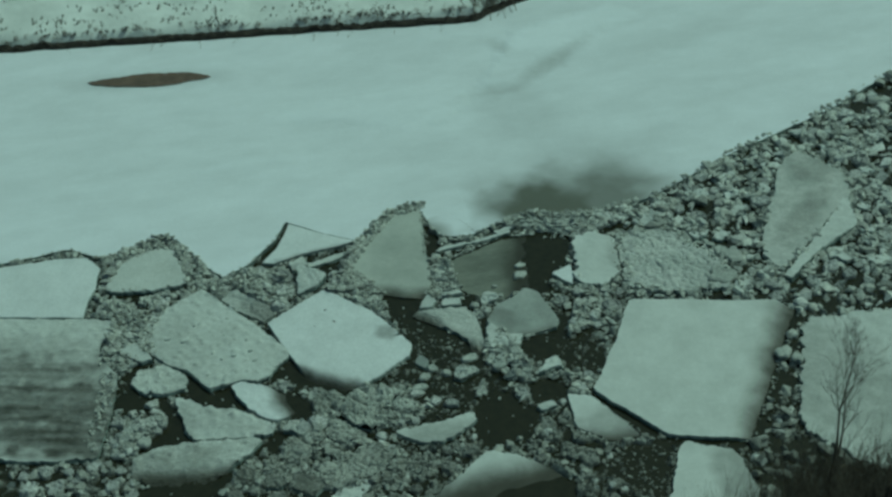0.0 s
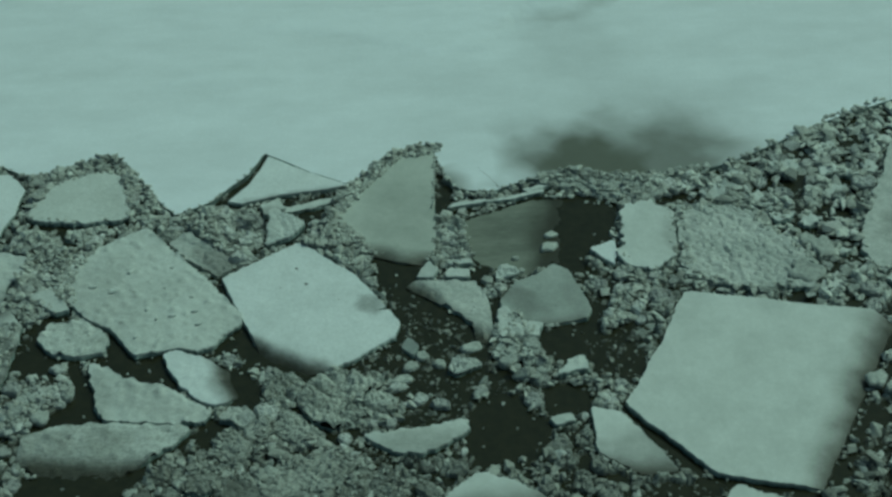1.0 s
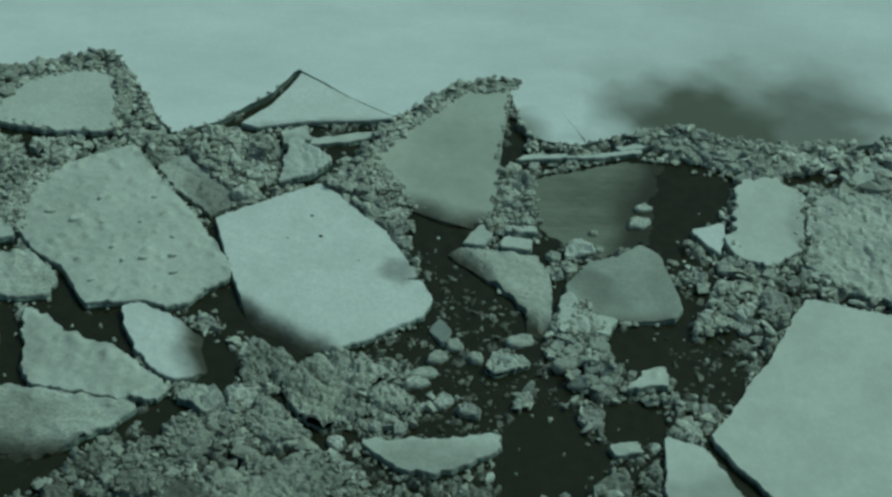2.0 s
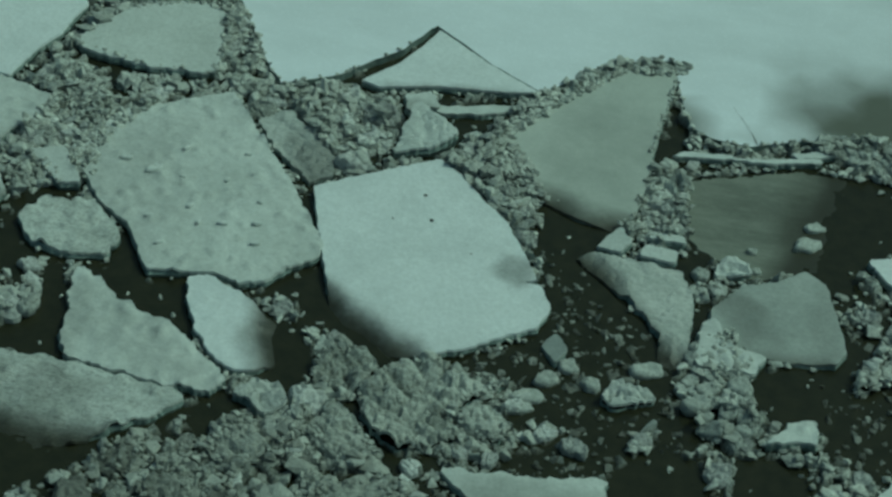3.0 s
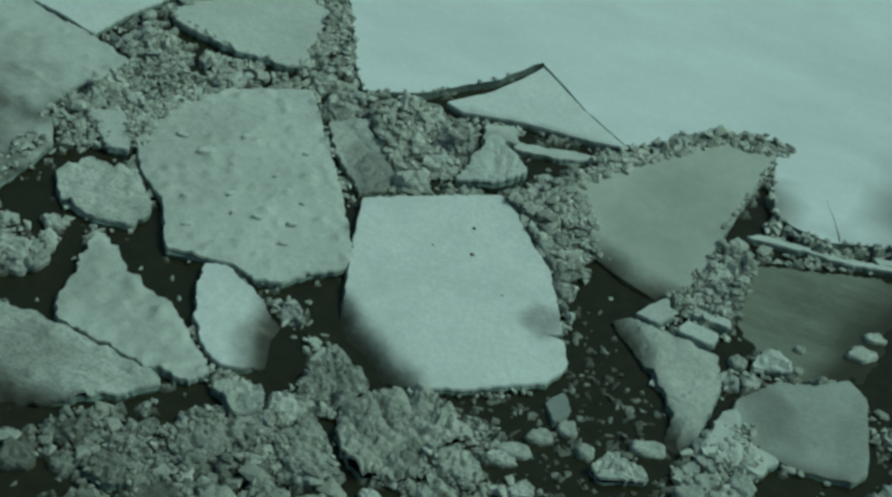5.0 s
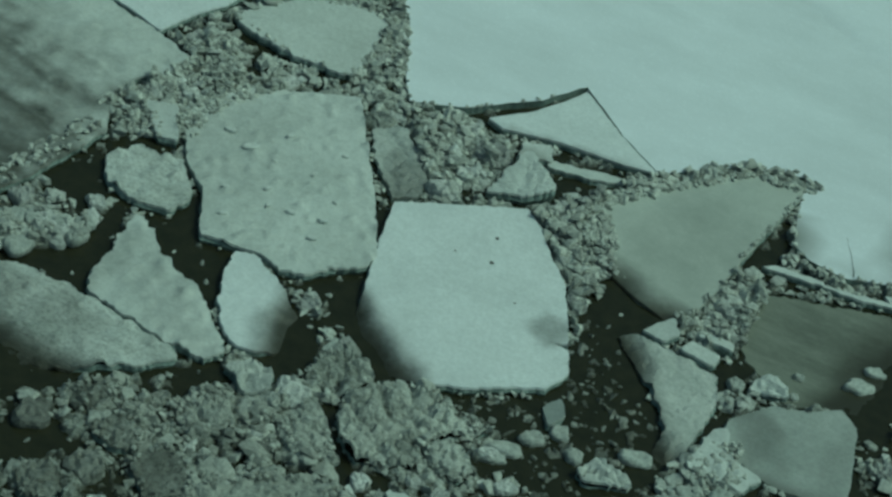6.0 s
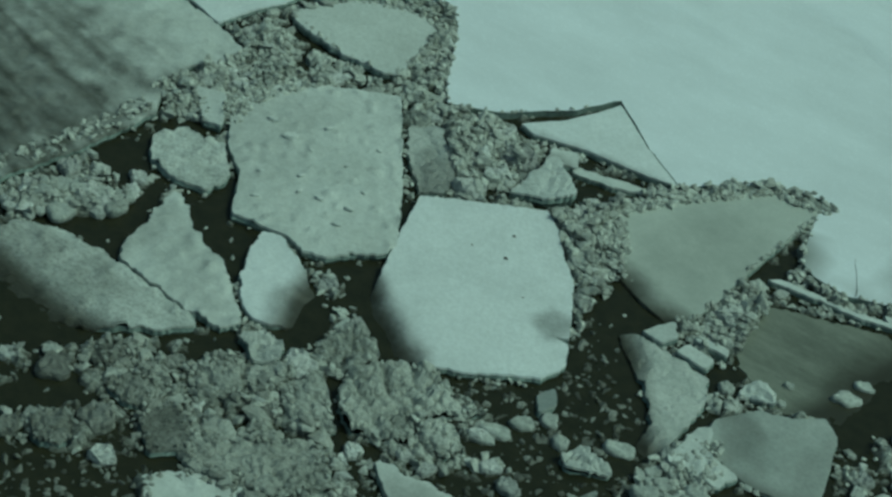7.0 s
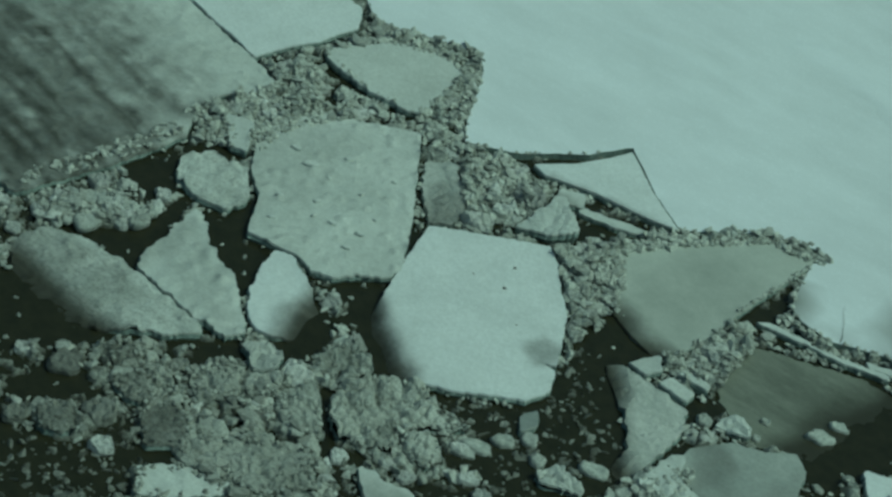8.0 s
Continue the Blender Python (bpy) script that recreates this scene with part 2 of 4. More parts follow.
def ice_floe(corners, label, top=0.35, surface=SNOW, jag=0.13, clods=0.0, dip=None, dark_areas=(), lumps=0.025, group="ice floes", thick=0.8, tilt=(0, 0), cut=0.1, spacing=0.4, rim=0.0, crumble=0.0, streaks=None):
    """A floe: a slab of river ice afloat, with a snow crust on it. dip: (way x, way y, metres from its middle, slope) where it sinks under."""
    seed = 3.7 * len(FLOES) + 1
    line = broken_line(corners, seed, jag=jag, cut=cut)
    middle = sum(line, Vector((0, 0))) / len(line)
    FLOES.append((corners, rim))

    def height(p):
        z = top + tilt[0] * (p.x - middle.x) + tilt[1] * (p.y - middle.y)
        if dip:
            way = Vector(dip[:2]).normalized()
            d = (Vector((p.x, p.y)) - middle).dot(way) - dip[2] + 0.5 * noise.noise((p.x * 0.6, p.y * 0.6, seed))
            z -= max(0.0, d) * dip[3]
        return z

    def silt(p):
        s = 0.0
        if dip:
            way = Vector(dip[:2]).normalized()
            d = (Vector((p.x, p.y)) - middle).dot(way) - dip[2] + 0.5 * noise.noise((p.x * 0.6, p.y * 0.6, seed))
            s = min(1.0, max(0.0, (d + 0.6) / (0.6 + min(2.4, 0.8 * top / dip[3]))))
            s = 0.98 * s * s * (3 - 2 * s)
        for x, y, rx, ry, strength, turn in dark_areas:
            c, q = math.cos(turn), math.sin(turn)
            d = math.hypot(((p.x - x) * c + (p.y - y) * q) / rx, ((p.y - y) * c - (p.x - x) * q) / ry) + 0.5 * noise.noise((p.x * 1.1, p.y * 1.1, seed + 7))
            s = max(s, strength * min(1.0, max(0.0, 1.25 - d) / 0.6))
        if streaks:
            c, q = math.cos(streaks[0]), math.sin(streaks[0])
            u, v = p.x * c + p.y * q, p.y * c - p.x * q
            flow = 0.8 * noise.noise((u * 0.1, v * 1.7, seed)) + 0.8 * noise.noise((u * 0.25, v * 4.0, seed + 4)) + 0.5 * noise.noise((u * 1.5, v * 3.0, seed + 6))
            s = min(0.95, max(0.0, s + streaks[1] * flow * min(1.0, 3.0 * s)))
        return s

    # the slab
    bm = bmesh.new()
    rings = []
    for level, out in ((-0.07 - 0.5 * crumble, -0.05), (-0.24 - 0.5 * crumble, 0.05), (-thick, -0.12)):
        ring = []
        for p in line:
            way = (p - middle).normalized()
            q = p + way * (out + 0.07 * noise.noise((p.x * 2, p.y * 2, seed + level * 9)))
            ring.append(bm.verts.new((q.x, q.y, height(p) + level)))
        rings.append(ring)
    for a, b in zip(rings, rings[1:]):
        for k in range(len(line)):
            bm.faces.new((a[k], a[k - 1], b[k - 1], b[k]))
    inner = []
    for p in line:
        q = p.lerp(middle, 0.04)
        inner.append(bm.verts.new((q.x, q.y, min(height(p), height(q)) - 0.42 - 0.5 * crumble)))
    for k in range(len(line)):
        bm.faces.new((inner[k], inner[k - 1], rings[0][k - 1], rings[0][k]))
    bm.faces.new(inner)
    bm.faces.new(rings[-1][::-1])
    floe = tagged(new("ice_floe"), label, "ice floe", group)
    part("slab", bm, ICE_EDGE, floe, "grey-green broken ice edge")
    # its crust
    flat, faces = fill(line, spacing, seed)
    bm = bmesh.new()
    vs, low = [], []
    for p in flat:
        z = height(p) + clods * max(0.0, noise.noise((p.x * 2.6, p.y * 2.6, seed + 5)) - 0.25) + lumps * (noise.noise((p.x * 0.8, p.y * 0.8, seed)) + 0.8 * noise.noise((p.x * 2.6, p.y * 2.6, seed + 2)))
        if crumble:
            z += crumble * (1.6 * clump(p.x, p.y) + 0.25)
            # crack shade painted by height: the lower, the darker
            low.append(min(0.85, max(near_dark(p.x, p.y), 0.85 - 4.5 * z)))
        vs.append(bm.verts.new((p.x, p.y, z)))
    for f in faces:
        bm.faces.new([vs[k] for k in f])
    for f in bm.faces:
        if f.normal.z < 0:
            f.normal_flip()
    edge = [e for e in bm.edges if len(e.link_faces) == 1]
    for e in edge:
        e.smooth = False
    made = bmesh.ops.extrude_edge_only(bm, edges=edge)
    for v in made["geom"]:
        if isinstance(v, bmesh.types.BMVert):
            way = (Vector((v.co.x, v.co.y)) - middle).normalized()
            v.co.z -= 0.1
            v.co.x, v.co.y = v.co.x + way.x * 0.03, v.co.y + way.y * 0.03
    layer = bm.verts.layers.float.new("silt")
    for v in bm.verts:
        v[layer] = silt(v.co)
    # low holds the painted crack shade and the near-bank darkening
    for v, wet in zip(bm.verts, low):
        v[layer] = max(v[layer], wet)
    part("snow_crust", bm, surface, floe, smooth=not crumble)
    return floe


# ---- the setting: river, sheet ice and banks ----
def far_bank(x):
    return float(np.interp(x, [-2500, -150, -20, 0, 14, 21, 22.5, 27, 60, 150, 2500], [900, 68, 48.0, 44.7, 42.4, 41.3, 42.4, 44.0, 58, 78, 900]))


def near_bank(x):
    return float(np.interp(x, [-2500, -60, -10, 14, 22, 26, 30, 45, 2500], [-260, -36, -32.5, -30.5, -26.4, -25.0, -24.8, -27.0, -240])) + 0.5 * noise.noise((x * 0.4, 0, 3))


def ground_height(x, y):
    up, down = y - far_bank(x), near_bank(x) - y
    d = max(up, down)
    rough = 0.25 * noise.noise((x * 0.25, y * 0.25, 1)) + 0.1 * noise.noise((x * 0.9, y * 0.9, 2))
    if d < -1.0:
        return -2.5
    if d < 0.9:
        return -2.5 + (d + 1.0) / 1.9 * (3.6 + rough)
    return 1.1 + rough + min(d, 500) * 0.02


def spaced(inner_low, inner_high, step, outer):
    middle = list(np.arange(inner_low, inner_high, step))
    grow = [step * 1.6 ** k for k in range(1, 18)]
    out = np.cumsum(grow)
    out = out[out < outer]
    return [inner_low - v for v in out[::-1]] + middle + [inner_high + v for v in out]


xs, ys = spaced(-60, 90, 1.2, 2600), spaced(-45, 75, 0.6, 2600)
verts = [(x, y, ground_height(x, y)) for y in ys for x in xs]
w = len(xs)
faces = [(r * w + c, r * w + c + 1, (r + 1) * w + c + 1, (r + 1) * w + c) for r in range(len(ys) - 1) for c in range(w - 1)]
ground = mesh_object("ground", verts, faces, LAND, smooth=True)
tagged(ground, "snow-covered river banks and flat land beyond", "ground", kind="structure")
ground.data.materials.append(EARTH)
for f in ground.data.polygons:
    if f.center.y < -20 and f.center.z < 1.6 and f.center.y > near_bank(f.center.x) - 4 or f.center.z < -1:
        f.material_index = 1
# the cut face of the far bank: dark earth and roots under a lip of snow
bm = bmesh.new()
rows = []
for k in range(420):
    x = -60 + k * 0.36
    y, n1, n2 = far_bank(x), noise.noise((x * 0.5, 1, 1)), noise.noise((x * 1.7, 2, 1))
    high = 0.72 + 0.4 * n1 + 0.4 * n2
    rows.append([bm.verts.new(p) for p in ((x, y - 0.35 + 0.3 * n2, -0.3), (x, y - 0.1 + 0.3 * n1, 0.55), (x, y + 0.1 + 0.35 * n2, high), (x, y + 1.0, 0.6))])
for a, c in zip(rows, rows[1:]):
    for k in range(3):
        bm.faces.new((a[k], c[k], c[k + 1], a[k + 1]))
tagged(part("cut_bank", bm, EARTH), "dark eroded earth face of the far river bank", "river bank", kind="structure")

xs, ys = spaced(-60, 90, 6, 2500), spaced(-45, 75, 6, 880)
w = len(xs)
water = mesh_object("water", [(x, y, 0.0) for y in ys for x in xs],
                    [(r * w + c, r * w + c + 1, (r + 1) * w + c + 1, (r + 1) * w + c) for r in range(len(ys) - 1) for c in range(w - 1)], WATER)
tagged(water, "dark brown silty river water between the floes", "water", kind="structure")

EDGE = [(-150, 34), (-60, 21), (-30, 17.0), (-22.5, 16.1), (-17.6, 16.6), (-15.6, 14.9), (-13.4, 15.0), (-10.4, 16.6), (-9.2, 15.2), (-7.4, 11.0), (-6.6, 9.7), (-4.3, 10.9),
        (-2.9, 12.5), (-2.0, 13.4), (-0.72, 15.6), (-0.56, 15.37), (1.785, 13.31), (4.07, 11.69), (6.9, 14.4), (9.6, 15.4), (9.9, 13.0), (10.4, 10.7), (11.2, 10.1), (12.8, 9.9), (14.9, 10.7), (17.8, 11.4), (22.4, 9.8),
        (27.8, 11.0), (35.7, 15.0), (45.8, 19.0), (52.1, 22.6), (90, 36), (150, 52)]
bank_line = [(x, far_bank(x) + 0.25) for x in (150, 120, 90, 60, 50, 40, 32, 27, 22.5, 21, 14, 7, 0, -10, -20, -40, -70, -110, -150)]
edge = broken_line(EDGE, 77, step=0.35, jag=0.05, cut=0.05, closed=False)
SHEET_LINE = [tuple(p) for p in edge] + [(150.0, 52.0)] + bank_line


def sheet_top(x, y):
    return 0.36 + 0.05 * noise.noise((x * 0.12, y * 0.2, 8)) + 0.02 * noise.noise((x * 0.6, y * 0.7, 4))


flat, faces = fill([Vector(p) for p in SHEET_LINE], 0.7, 5)
bm = bmesh.new()
vs = [bm.verts.new((p.x, p.y, sheet_top(p.x, p.y))) for p in flat]
for f in faces:
    bm.faces.new([vs[k] for k in f])
for f in bm.faces:
    if f.normal.z < 0:
        f.normal_flip()
made = bmesh.ops.extrude_edge_only(bm, edges=[e for e in bm.edges if len(e.link_faces) == 1])
for v in made["geom"]:
    if isinstance(v, bmesh.types.BMVert):
        v.co.z = -0.5
layer = bm.verts.layers.float.new("silt")


def blot(p, x, y, rx, ry, turn, soft, strength, seed):
    c, s = math.cos(turn), math.sin(turn)
    u, v = (p.x - x) * c + (p.y - y) * s, -(p.x - x) * s + (p.y - y) * c
    d = math.hypot(u / rx, v / ry) + 0.45 * noise.noise((p.x * 0.3, p.y * 0.45, seed)) + 0.2 * noise.noise((p.x * 0.9, p.y * 1.1, seed))
    return strength * min(1.0, max(0.0, 1.0 + soft - d) / (2 * soft))


bm.verts.index_update()
on_plan = [(v.co.x, v.co.y) for v in bm.verts]
SHELF = away(on_plan, [(-1.5, 30.2), (3.6, 32.5), (9.7, 32.3), (17.7, 30.9), (17.3, 28.2), (14.7, 25.9), (11.1, 25.4), (5.6, 28.6)]) / 4
DRIFT = away(on_plan, [(-8.9, 23.8), (-3.3, 26.0), (4.5, 24.6), (-2.3, 23.2)]) / 5
BRINK = away(on_plan, [(17.9, 30.3), (21.3, 30.2), (24.3, 31.7), (27.6, 34.7), (30.5, 35.8), (36.0, 38.5), (33.0, 41.0), (23.7, 39.2), (20.5, 34.5)]) / 4
for v in bm.verts:
    p = v.co
    # the narrow 0.36 blots paint the shaded hollow below the curved drift
    v[layer] = max(blot(p, -8.6, 39.6, 6.6, 1.3, -0.15, 0.5, 0.3, 28), blot(p, 19.4, 11.6, 4.6, 5.2, -0.1, 0.5, 0.92, 2), blot(p, 24.6, 12.0, 4.8, 5.0, -0.1, 0.55, 0.8, 4), blot(p, 22.0, 14.4, 6.6, 3.6, 0.0, 0.5, 0.5, 6), blot(p, 23.0, 17.0, 8.0, 4.0, 0.0, 0.9, 0.28, 16),
                   blot(p, 9.9, 10.6, 1.3, 1.7, 0.3, 0.6, 0.75, 5), blot(p, 30.0, 25.0, 12.0, 3.0, 0.25, 0.8, 0.1, 7), blot(p, -5.0, 29.0, 9.0, 1.5, -0.1, 0.8, 0.09, 8),
                   blot(p, 22.0, 36.3, 0.7, 1.3, 0.4, 0.6, 0.3, 9), blot(p, 20.2, 29.4, 3.2, 0.8, 0.1, 0.6, 0.36, 3), blot(p, 25.0, 32.2, 5.5, 0.8, 0.65, 0.6, 0.36, 12),
                   blot(p, 38.0, 34.0, 11.0, 2.5, 0.35, 0.8, 0.16, 13), blot(p, 20.9, 24.0, 4.0, 7.0, -0.2, 0.5, 0.19, 23), blot(p, 33.0, 31.0, 13.0, 4.0, 0.3, 0.8, 0.08, 24), blot(p, 2.0, 36.0, 20.0, 3.0, -0.12, 0.7, 0.07, 25), blot(p, -12.0, 26.0, 8.0, 0.8, 0.1, 0.7, 0.1, 26), blot(p, 8.0, 24.0, 10.0, 1.0, 0.25, 0.7, 0.07, 27), blot(p, -18.0, 33.0, 8.0, 1.0, -0.1, 0.8, 0.1, 14), blot(p, -9.0, 22.0, 14.0, 2.0, -0.1, 0.8, 0.05, 15))
    # a wind-scoured crust everywhere but on three low drifts of newer snow
    clean = max(min(1.0, max(0.0, -5.0 * d)) for d in (SHELF[v.index], DRIFT[v.index], BRINK[v.index]))
    if p.z > 0.2:
        p.z += 0.1 * clean * clean * (3 - 2 * clean)
    worn = 0.065 + 0.05 * noise.noise((p.x * 0.11, p.y * 0.28, 44)) + 0.03 * noise.noise((p.x * 0.5, p.y * 0.9, 45))
    v[layer] = max(v[layer], 1.25 * worn * (1 - clean) * min(1.0, max(0.8, (p.x + 30) / 40)))
sheet = part("ice_sheet", bm, SHEET)
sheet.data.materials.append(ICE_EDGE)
# side faces take that darkened edge ice, so cracks draw as dark lines
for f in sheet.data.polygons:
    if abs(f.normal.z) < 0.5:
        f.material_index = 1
tagged(sheet, "unbroken snow-covered river ice with a muddy flooded stain", "river ice", kind="structure")

bm = bmesh.new()
pool_line = broken_line([(-14.4, 40.7), (-11.6, 40.9), (-9.2, 40.8), (-5.7, 40.2), (-2.7, 38.6), (-4.8, 38.55), (-6.4, 38.2), (-10.3, 38.9)], 5, step=0.4, jag=0.12, cut=0.25)
bm.faces.new([bm.verts.new((p.x, p.y, 0.425)) for p in pool_line])
pool = part("melt_pool", bm, POOL)
tagged(pool, "long lens of brown meltwater lying on the river ice", "melt pool", kind="structure")


def hairline(points, width, label):
    """A crack that runs a little way into the sheet, opening towards its edge."""
    bm = bmesh.new()
    line, ends = [], []
    for (ax, ay), (bx, by) in zip(points, points[1:]):
        line += [(ax + (bx - ax) * k / 8, ay + (by - ay) * k / 8) for k in range(8)]
    line.append(points[-1])
    for k, (x, y) in enumerate(line):
        wide = width * (0.3 + 0.7 * k / len(line)) * (0.8 + 0.4 * noise.noise((x * 3, y * 3, 1)))
        x += 0.06 * noise.noise((x * 1.7, y * 1.7, 5))
        ends.append((bm.verts.new((x - wide, y, sheet_top(x, y) + 0.022)), bm.verts.new((x + wide, y, sheet_top(x, y) + 0.022))))
    for (a, c), (d, e) in zip(ends, ends[1:]):
        bm.faces.new((a, c, e, d))
    tagged(part("ice_crack", bm, WATER), label, "crack", kind="structure")


hairline([(12.2, 12.5), (12.7, 11.4), (12.98, 10.8), (13.15, 10.1)], 0.022, "hairline crack opening toward the broken ice edge")

# ---- the floes ----
snowy = "pale snow-covered ice floe with broken edges"
ice_floe([(-4.3, 3.2), (-2.6, 4.3), (0.4, 6.1), (1.3, 5.3), (2.5, 3.7), (3.4, 2.6), (4.2, 1.0), (4.85, -0.55), (4.35, -0.75), (4.95, -0.8), (5.4, -2.0), (4.95, -3.25), (3.6, -4.1), (2.4, -5.0), (0.9, -5.6), (-0.6, -5.75), (-2.4, -4.4)],
         "large bright snowy floe with one flooded corner and a mud stain", dip=(-0.6, -0.8, 4.05, 0.5), dark_areas=[(4.0, -0.2, 0.85, 0.85, 0.5, 0.2)], cut=0.02, jag=0.07, clods=0.06, spacing=0.3)
ice_floe([(-13.5, 4.6), (-12.5, 6.3), (-8.4, 8.7), (-6.3, 5.1), (-4.7, 2.4), (-3.4, -0.2), (-3.4, -1.0), (-4.5, -2.0), (-5.2, -2.8), (-6.1, -3.1), (-7.1, -2.8), (-8.2, -2.9), (-9.6, -3.1), (-10.7, -0.8), (-12.2, 0.6), (-12.9, 1.7), (-13.9, 3.4)],
         "large greyish floe with a grainy lumpy snow surface", surface=GREY_SNOW, dark_areas=[(-11.2, 1.5, 2.5, 5.0, 0.13, 0.2)], lumps=0.05, cut=0.02, jag=0.08, top=0.38, clods=0.4, spacing=0.16)
ice_floe([(9.9, 14.6), (9.4, 12.0), (8.9, 8.6), (8.7, 6.4), (8.3, 4.0), (7.6, 3.3), (6.5, 3.6), (4.9, 4.4), (3.6, 5.0), (2.6, 6.6), (3.0, 9.2), (5.0, 11.6), (7.3, 14.0), (9.0, 14.9)],
         "triangular olive-grey floe of bare ice with a rubble rim", surface=SILTY_ICE, dip=(-0.35, -0.94, 4.2, 0.3), cut=0.03, jag=0.08, rim=0.1, dark_areas=[(6.5, 8.0, 2.5, 3.5, 0.12, 0)])
ice_floe([(-3.4, 10.8), (-2.0, 12.4), (-1.3, 13.7), (-0.6, 15.25), (1.75, 13.25), (4.0, 11.65), (2.6, 11.35), (-0.3, 11.1), (-2.6, 10.5)],
         "white triangular plate split off the sheet by a crack", top=0.35, jag=0.03, cut=0.02, dark_areas=[(0.6, 11.0, 3.6, 0.35, 0.3, 0.1)], spacing=0.22)
ice_floe([(-0.9, 9.1), (1.1, 7.5), (-0.1, 6.5), (-1.6, 6.1)], "small tilted triangular ice slab", surface=GREY_SNOW, crumble=0.12, spacing=0.13, top=0.66, tilt=(0.08, 0.16), cut=0.08)
ice_floe([(-1.5, 10.1), (-0.4, 10.6), (0.1, 9.6), (-1.3, 9.0)], "small square pale ice slab beside a crack", top=0.4, surface=GREY_SNOW, dark_areas=[(-0.7, 9.3, 1.0, 0.5, 0.35, 0)], spacing=0.2)
ice_floe([(-7.2, 7.2), (-6.2, 8.1), (-4.4, 6.5), (-3.7, 5.2), (-3.7, 4.1), (-4.6, 3.5), (-6.0, 5.3)], "narrow grey slab with a flooded end, wedged between floes", surface=WORN_ICE, crumble=0.12, spacing=0.14, top=0.26, dark_areas=[(-4.2, 4.9, 1.8, 1.9, 0.5, 0.6)])
ice_floe([(-15.6, 10.4), (-12.5, 9.6), (-9.4, 9.6), (-9.4, 11.6), (-9.9, 14.6), (-11.3, 14.8), (-13.7, 13.8), (-15.0, 12.0)],
         "lens-shaped floe ringed by crumbled ice", surface=GREY_SNOW, cut=0.14, top=0.4, rim=0.15)
ice_floe([(-22.4, 8.9), (-15.1, 6.7), (-15.6, 5.2), (-16.6, 4.0), (-16.7, 2.2), (-15.7, 0.4), (-16.2, -2.0), (-16.8, -4.2), (-17.5, -6.6), (-18.2, -8.4), (-20.8, -8.0), (-24.5, -7.0), (-30.0, -4.5), (-34.0, 5.2), (-32.0, 11.8)],
         "broad floe streaked with silt along its flooded side", surface=GREY_SNOW, dark_areas=[(-22.0, -1.6, 12.0, 3.2, 0.77, -0.3), (-25.0, 2.6, 12.0, 3.0, 0.58, -0.3), (-20.5, -5.5, 6.0, 2.4, 0.8, -0.3), (-24.0, 4.6, 10.0, 2.4, 0.3, -0.3)], streaks=(-0.3, 0.2), lumps=0.07, clods=0.3, spacing=0.2, jag=0.1)
ice_floe([(-23.0, 9.15), (-20.1, 8.4), (-17.5, 7.6), (-17.2, 8.8), (-16.2, 11.0), (-15.6, 13.5), (-16.4, 15.0), (-19.0, 15.6), (-23.8, 15.6), (-31.0, 15.4), (-32.5, 12.1)], snowy, top=0.4, jag=0.06, cut=0.03)
ice_floe([(-15.0, -1.1), (-14.2, 0.3), (-13.2, 0.1), (-12.3, 0.5), (-10.9, -1.3), (-11.2, -2.5), (-12.5, -2.8), (-14.1, -2.4)], "small floe with a rough snow top", surface=RIDGED_SNOW, lumps=0.1, jag=0.14, clods=0.5, spacing=0.18, cut=0.06)
ice_floe([(-12.1, -3.5), (-11.0, -4.0), (-10.1, -5.0), (-7.8, -6.2), (-6.2, -7.6), (-5.6, -8.3), (-6.1, -9.1), (-8.1, -9.0), (-11.3, -8.3), (-11.7, -7.6), (-11.9, -5.4)],
         "long wedge-shaped snowy floe", surface=GREY_SNOW, dark_areas=[(-9.0, -7.0, 4.5, 1.1, 0.16, -0.6), (-11.6, -6.5, 0.7, 2.0, 0.3, 0)], lumps=0.1, cut=0.06, clods=0.35, spacing=0.16, jag=0.16)
ice_floe([(-15.9, -10.9), (-15.8, -9.3), (-14.0, -8.5), (-11.5, -8.6), (-8.9, -9.0), (-6.9, -9.5), (-7.9, -10.7), (-9.8, -12.2), (-12.0, -12.9), (-14.7, -12.3)],
         "leaf-shaped floe with its lower side under muddy water", surface=RIDGED_SNOW, dip=(-0.2, -0.98, 0.6, 0.22), dark_areas=[(-12.6, -10.2, 3.0, 1.6, 0.22, 0), (-11.6, -9.8, 1.2, 1.0, 0.4, 0.3), (-14.5, -10.2, 1.5, 1.4, 0.4, 0.3)], lumps=0.08, clods=0.45, spacing=0.18, jag=0.12, cut=0.05)
ice_floe([(-8.0, -3.2), (-7.3, -2.9), (-5.9, -3.7), (-4.4, -4.9), (-3.9, -6.0), (-4.2, -7.2), (-5.4, -7.8), (-6.1, -7.4), (-7.1, -6.1), (-7.7, -4.6)], "short white floe sinking into brown water at one end", dip=(0.97, 0.22, 0.75, 0.45), spacing=0.2, jag=0.09, clods=0.2, cut=0.06)
# the left dark area paints the shaded facet that this flat top lacks
ice_floe([(11.5, -0.6), (12.6, 0.8), (13.9, 1.2), (15.0, 2.0), (15.8, 1.4), (16.5, -2.2), (16.1, -2.9), (13.9, -3.0), (11.9, -2.6), (11.4, -1.6)], "grey tilted floe with a smooth bare top", surface=BARE_ICE, dip=(-0.15, -0.99, 1.9, 0.3), tilt=(0.03, 0.05), cut=0.03, jag=0.05, dark_areas=[(12.6, -0.9, 0.9, 2.0, 0.35, 0.5), (15.8, -1.0, 0.6, 2.2, 0.2, 0)], clods=0.1, spacing=0.25)
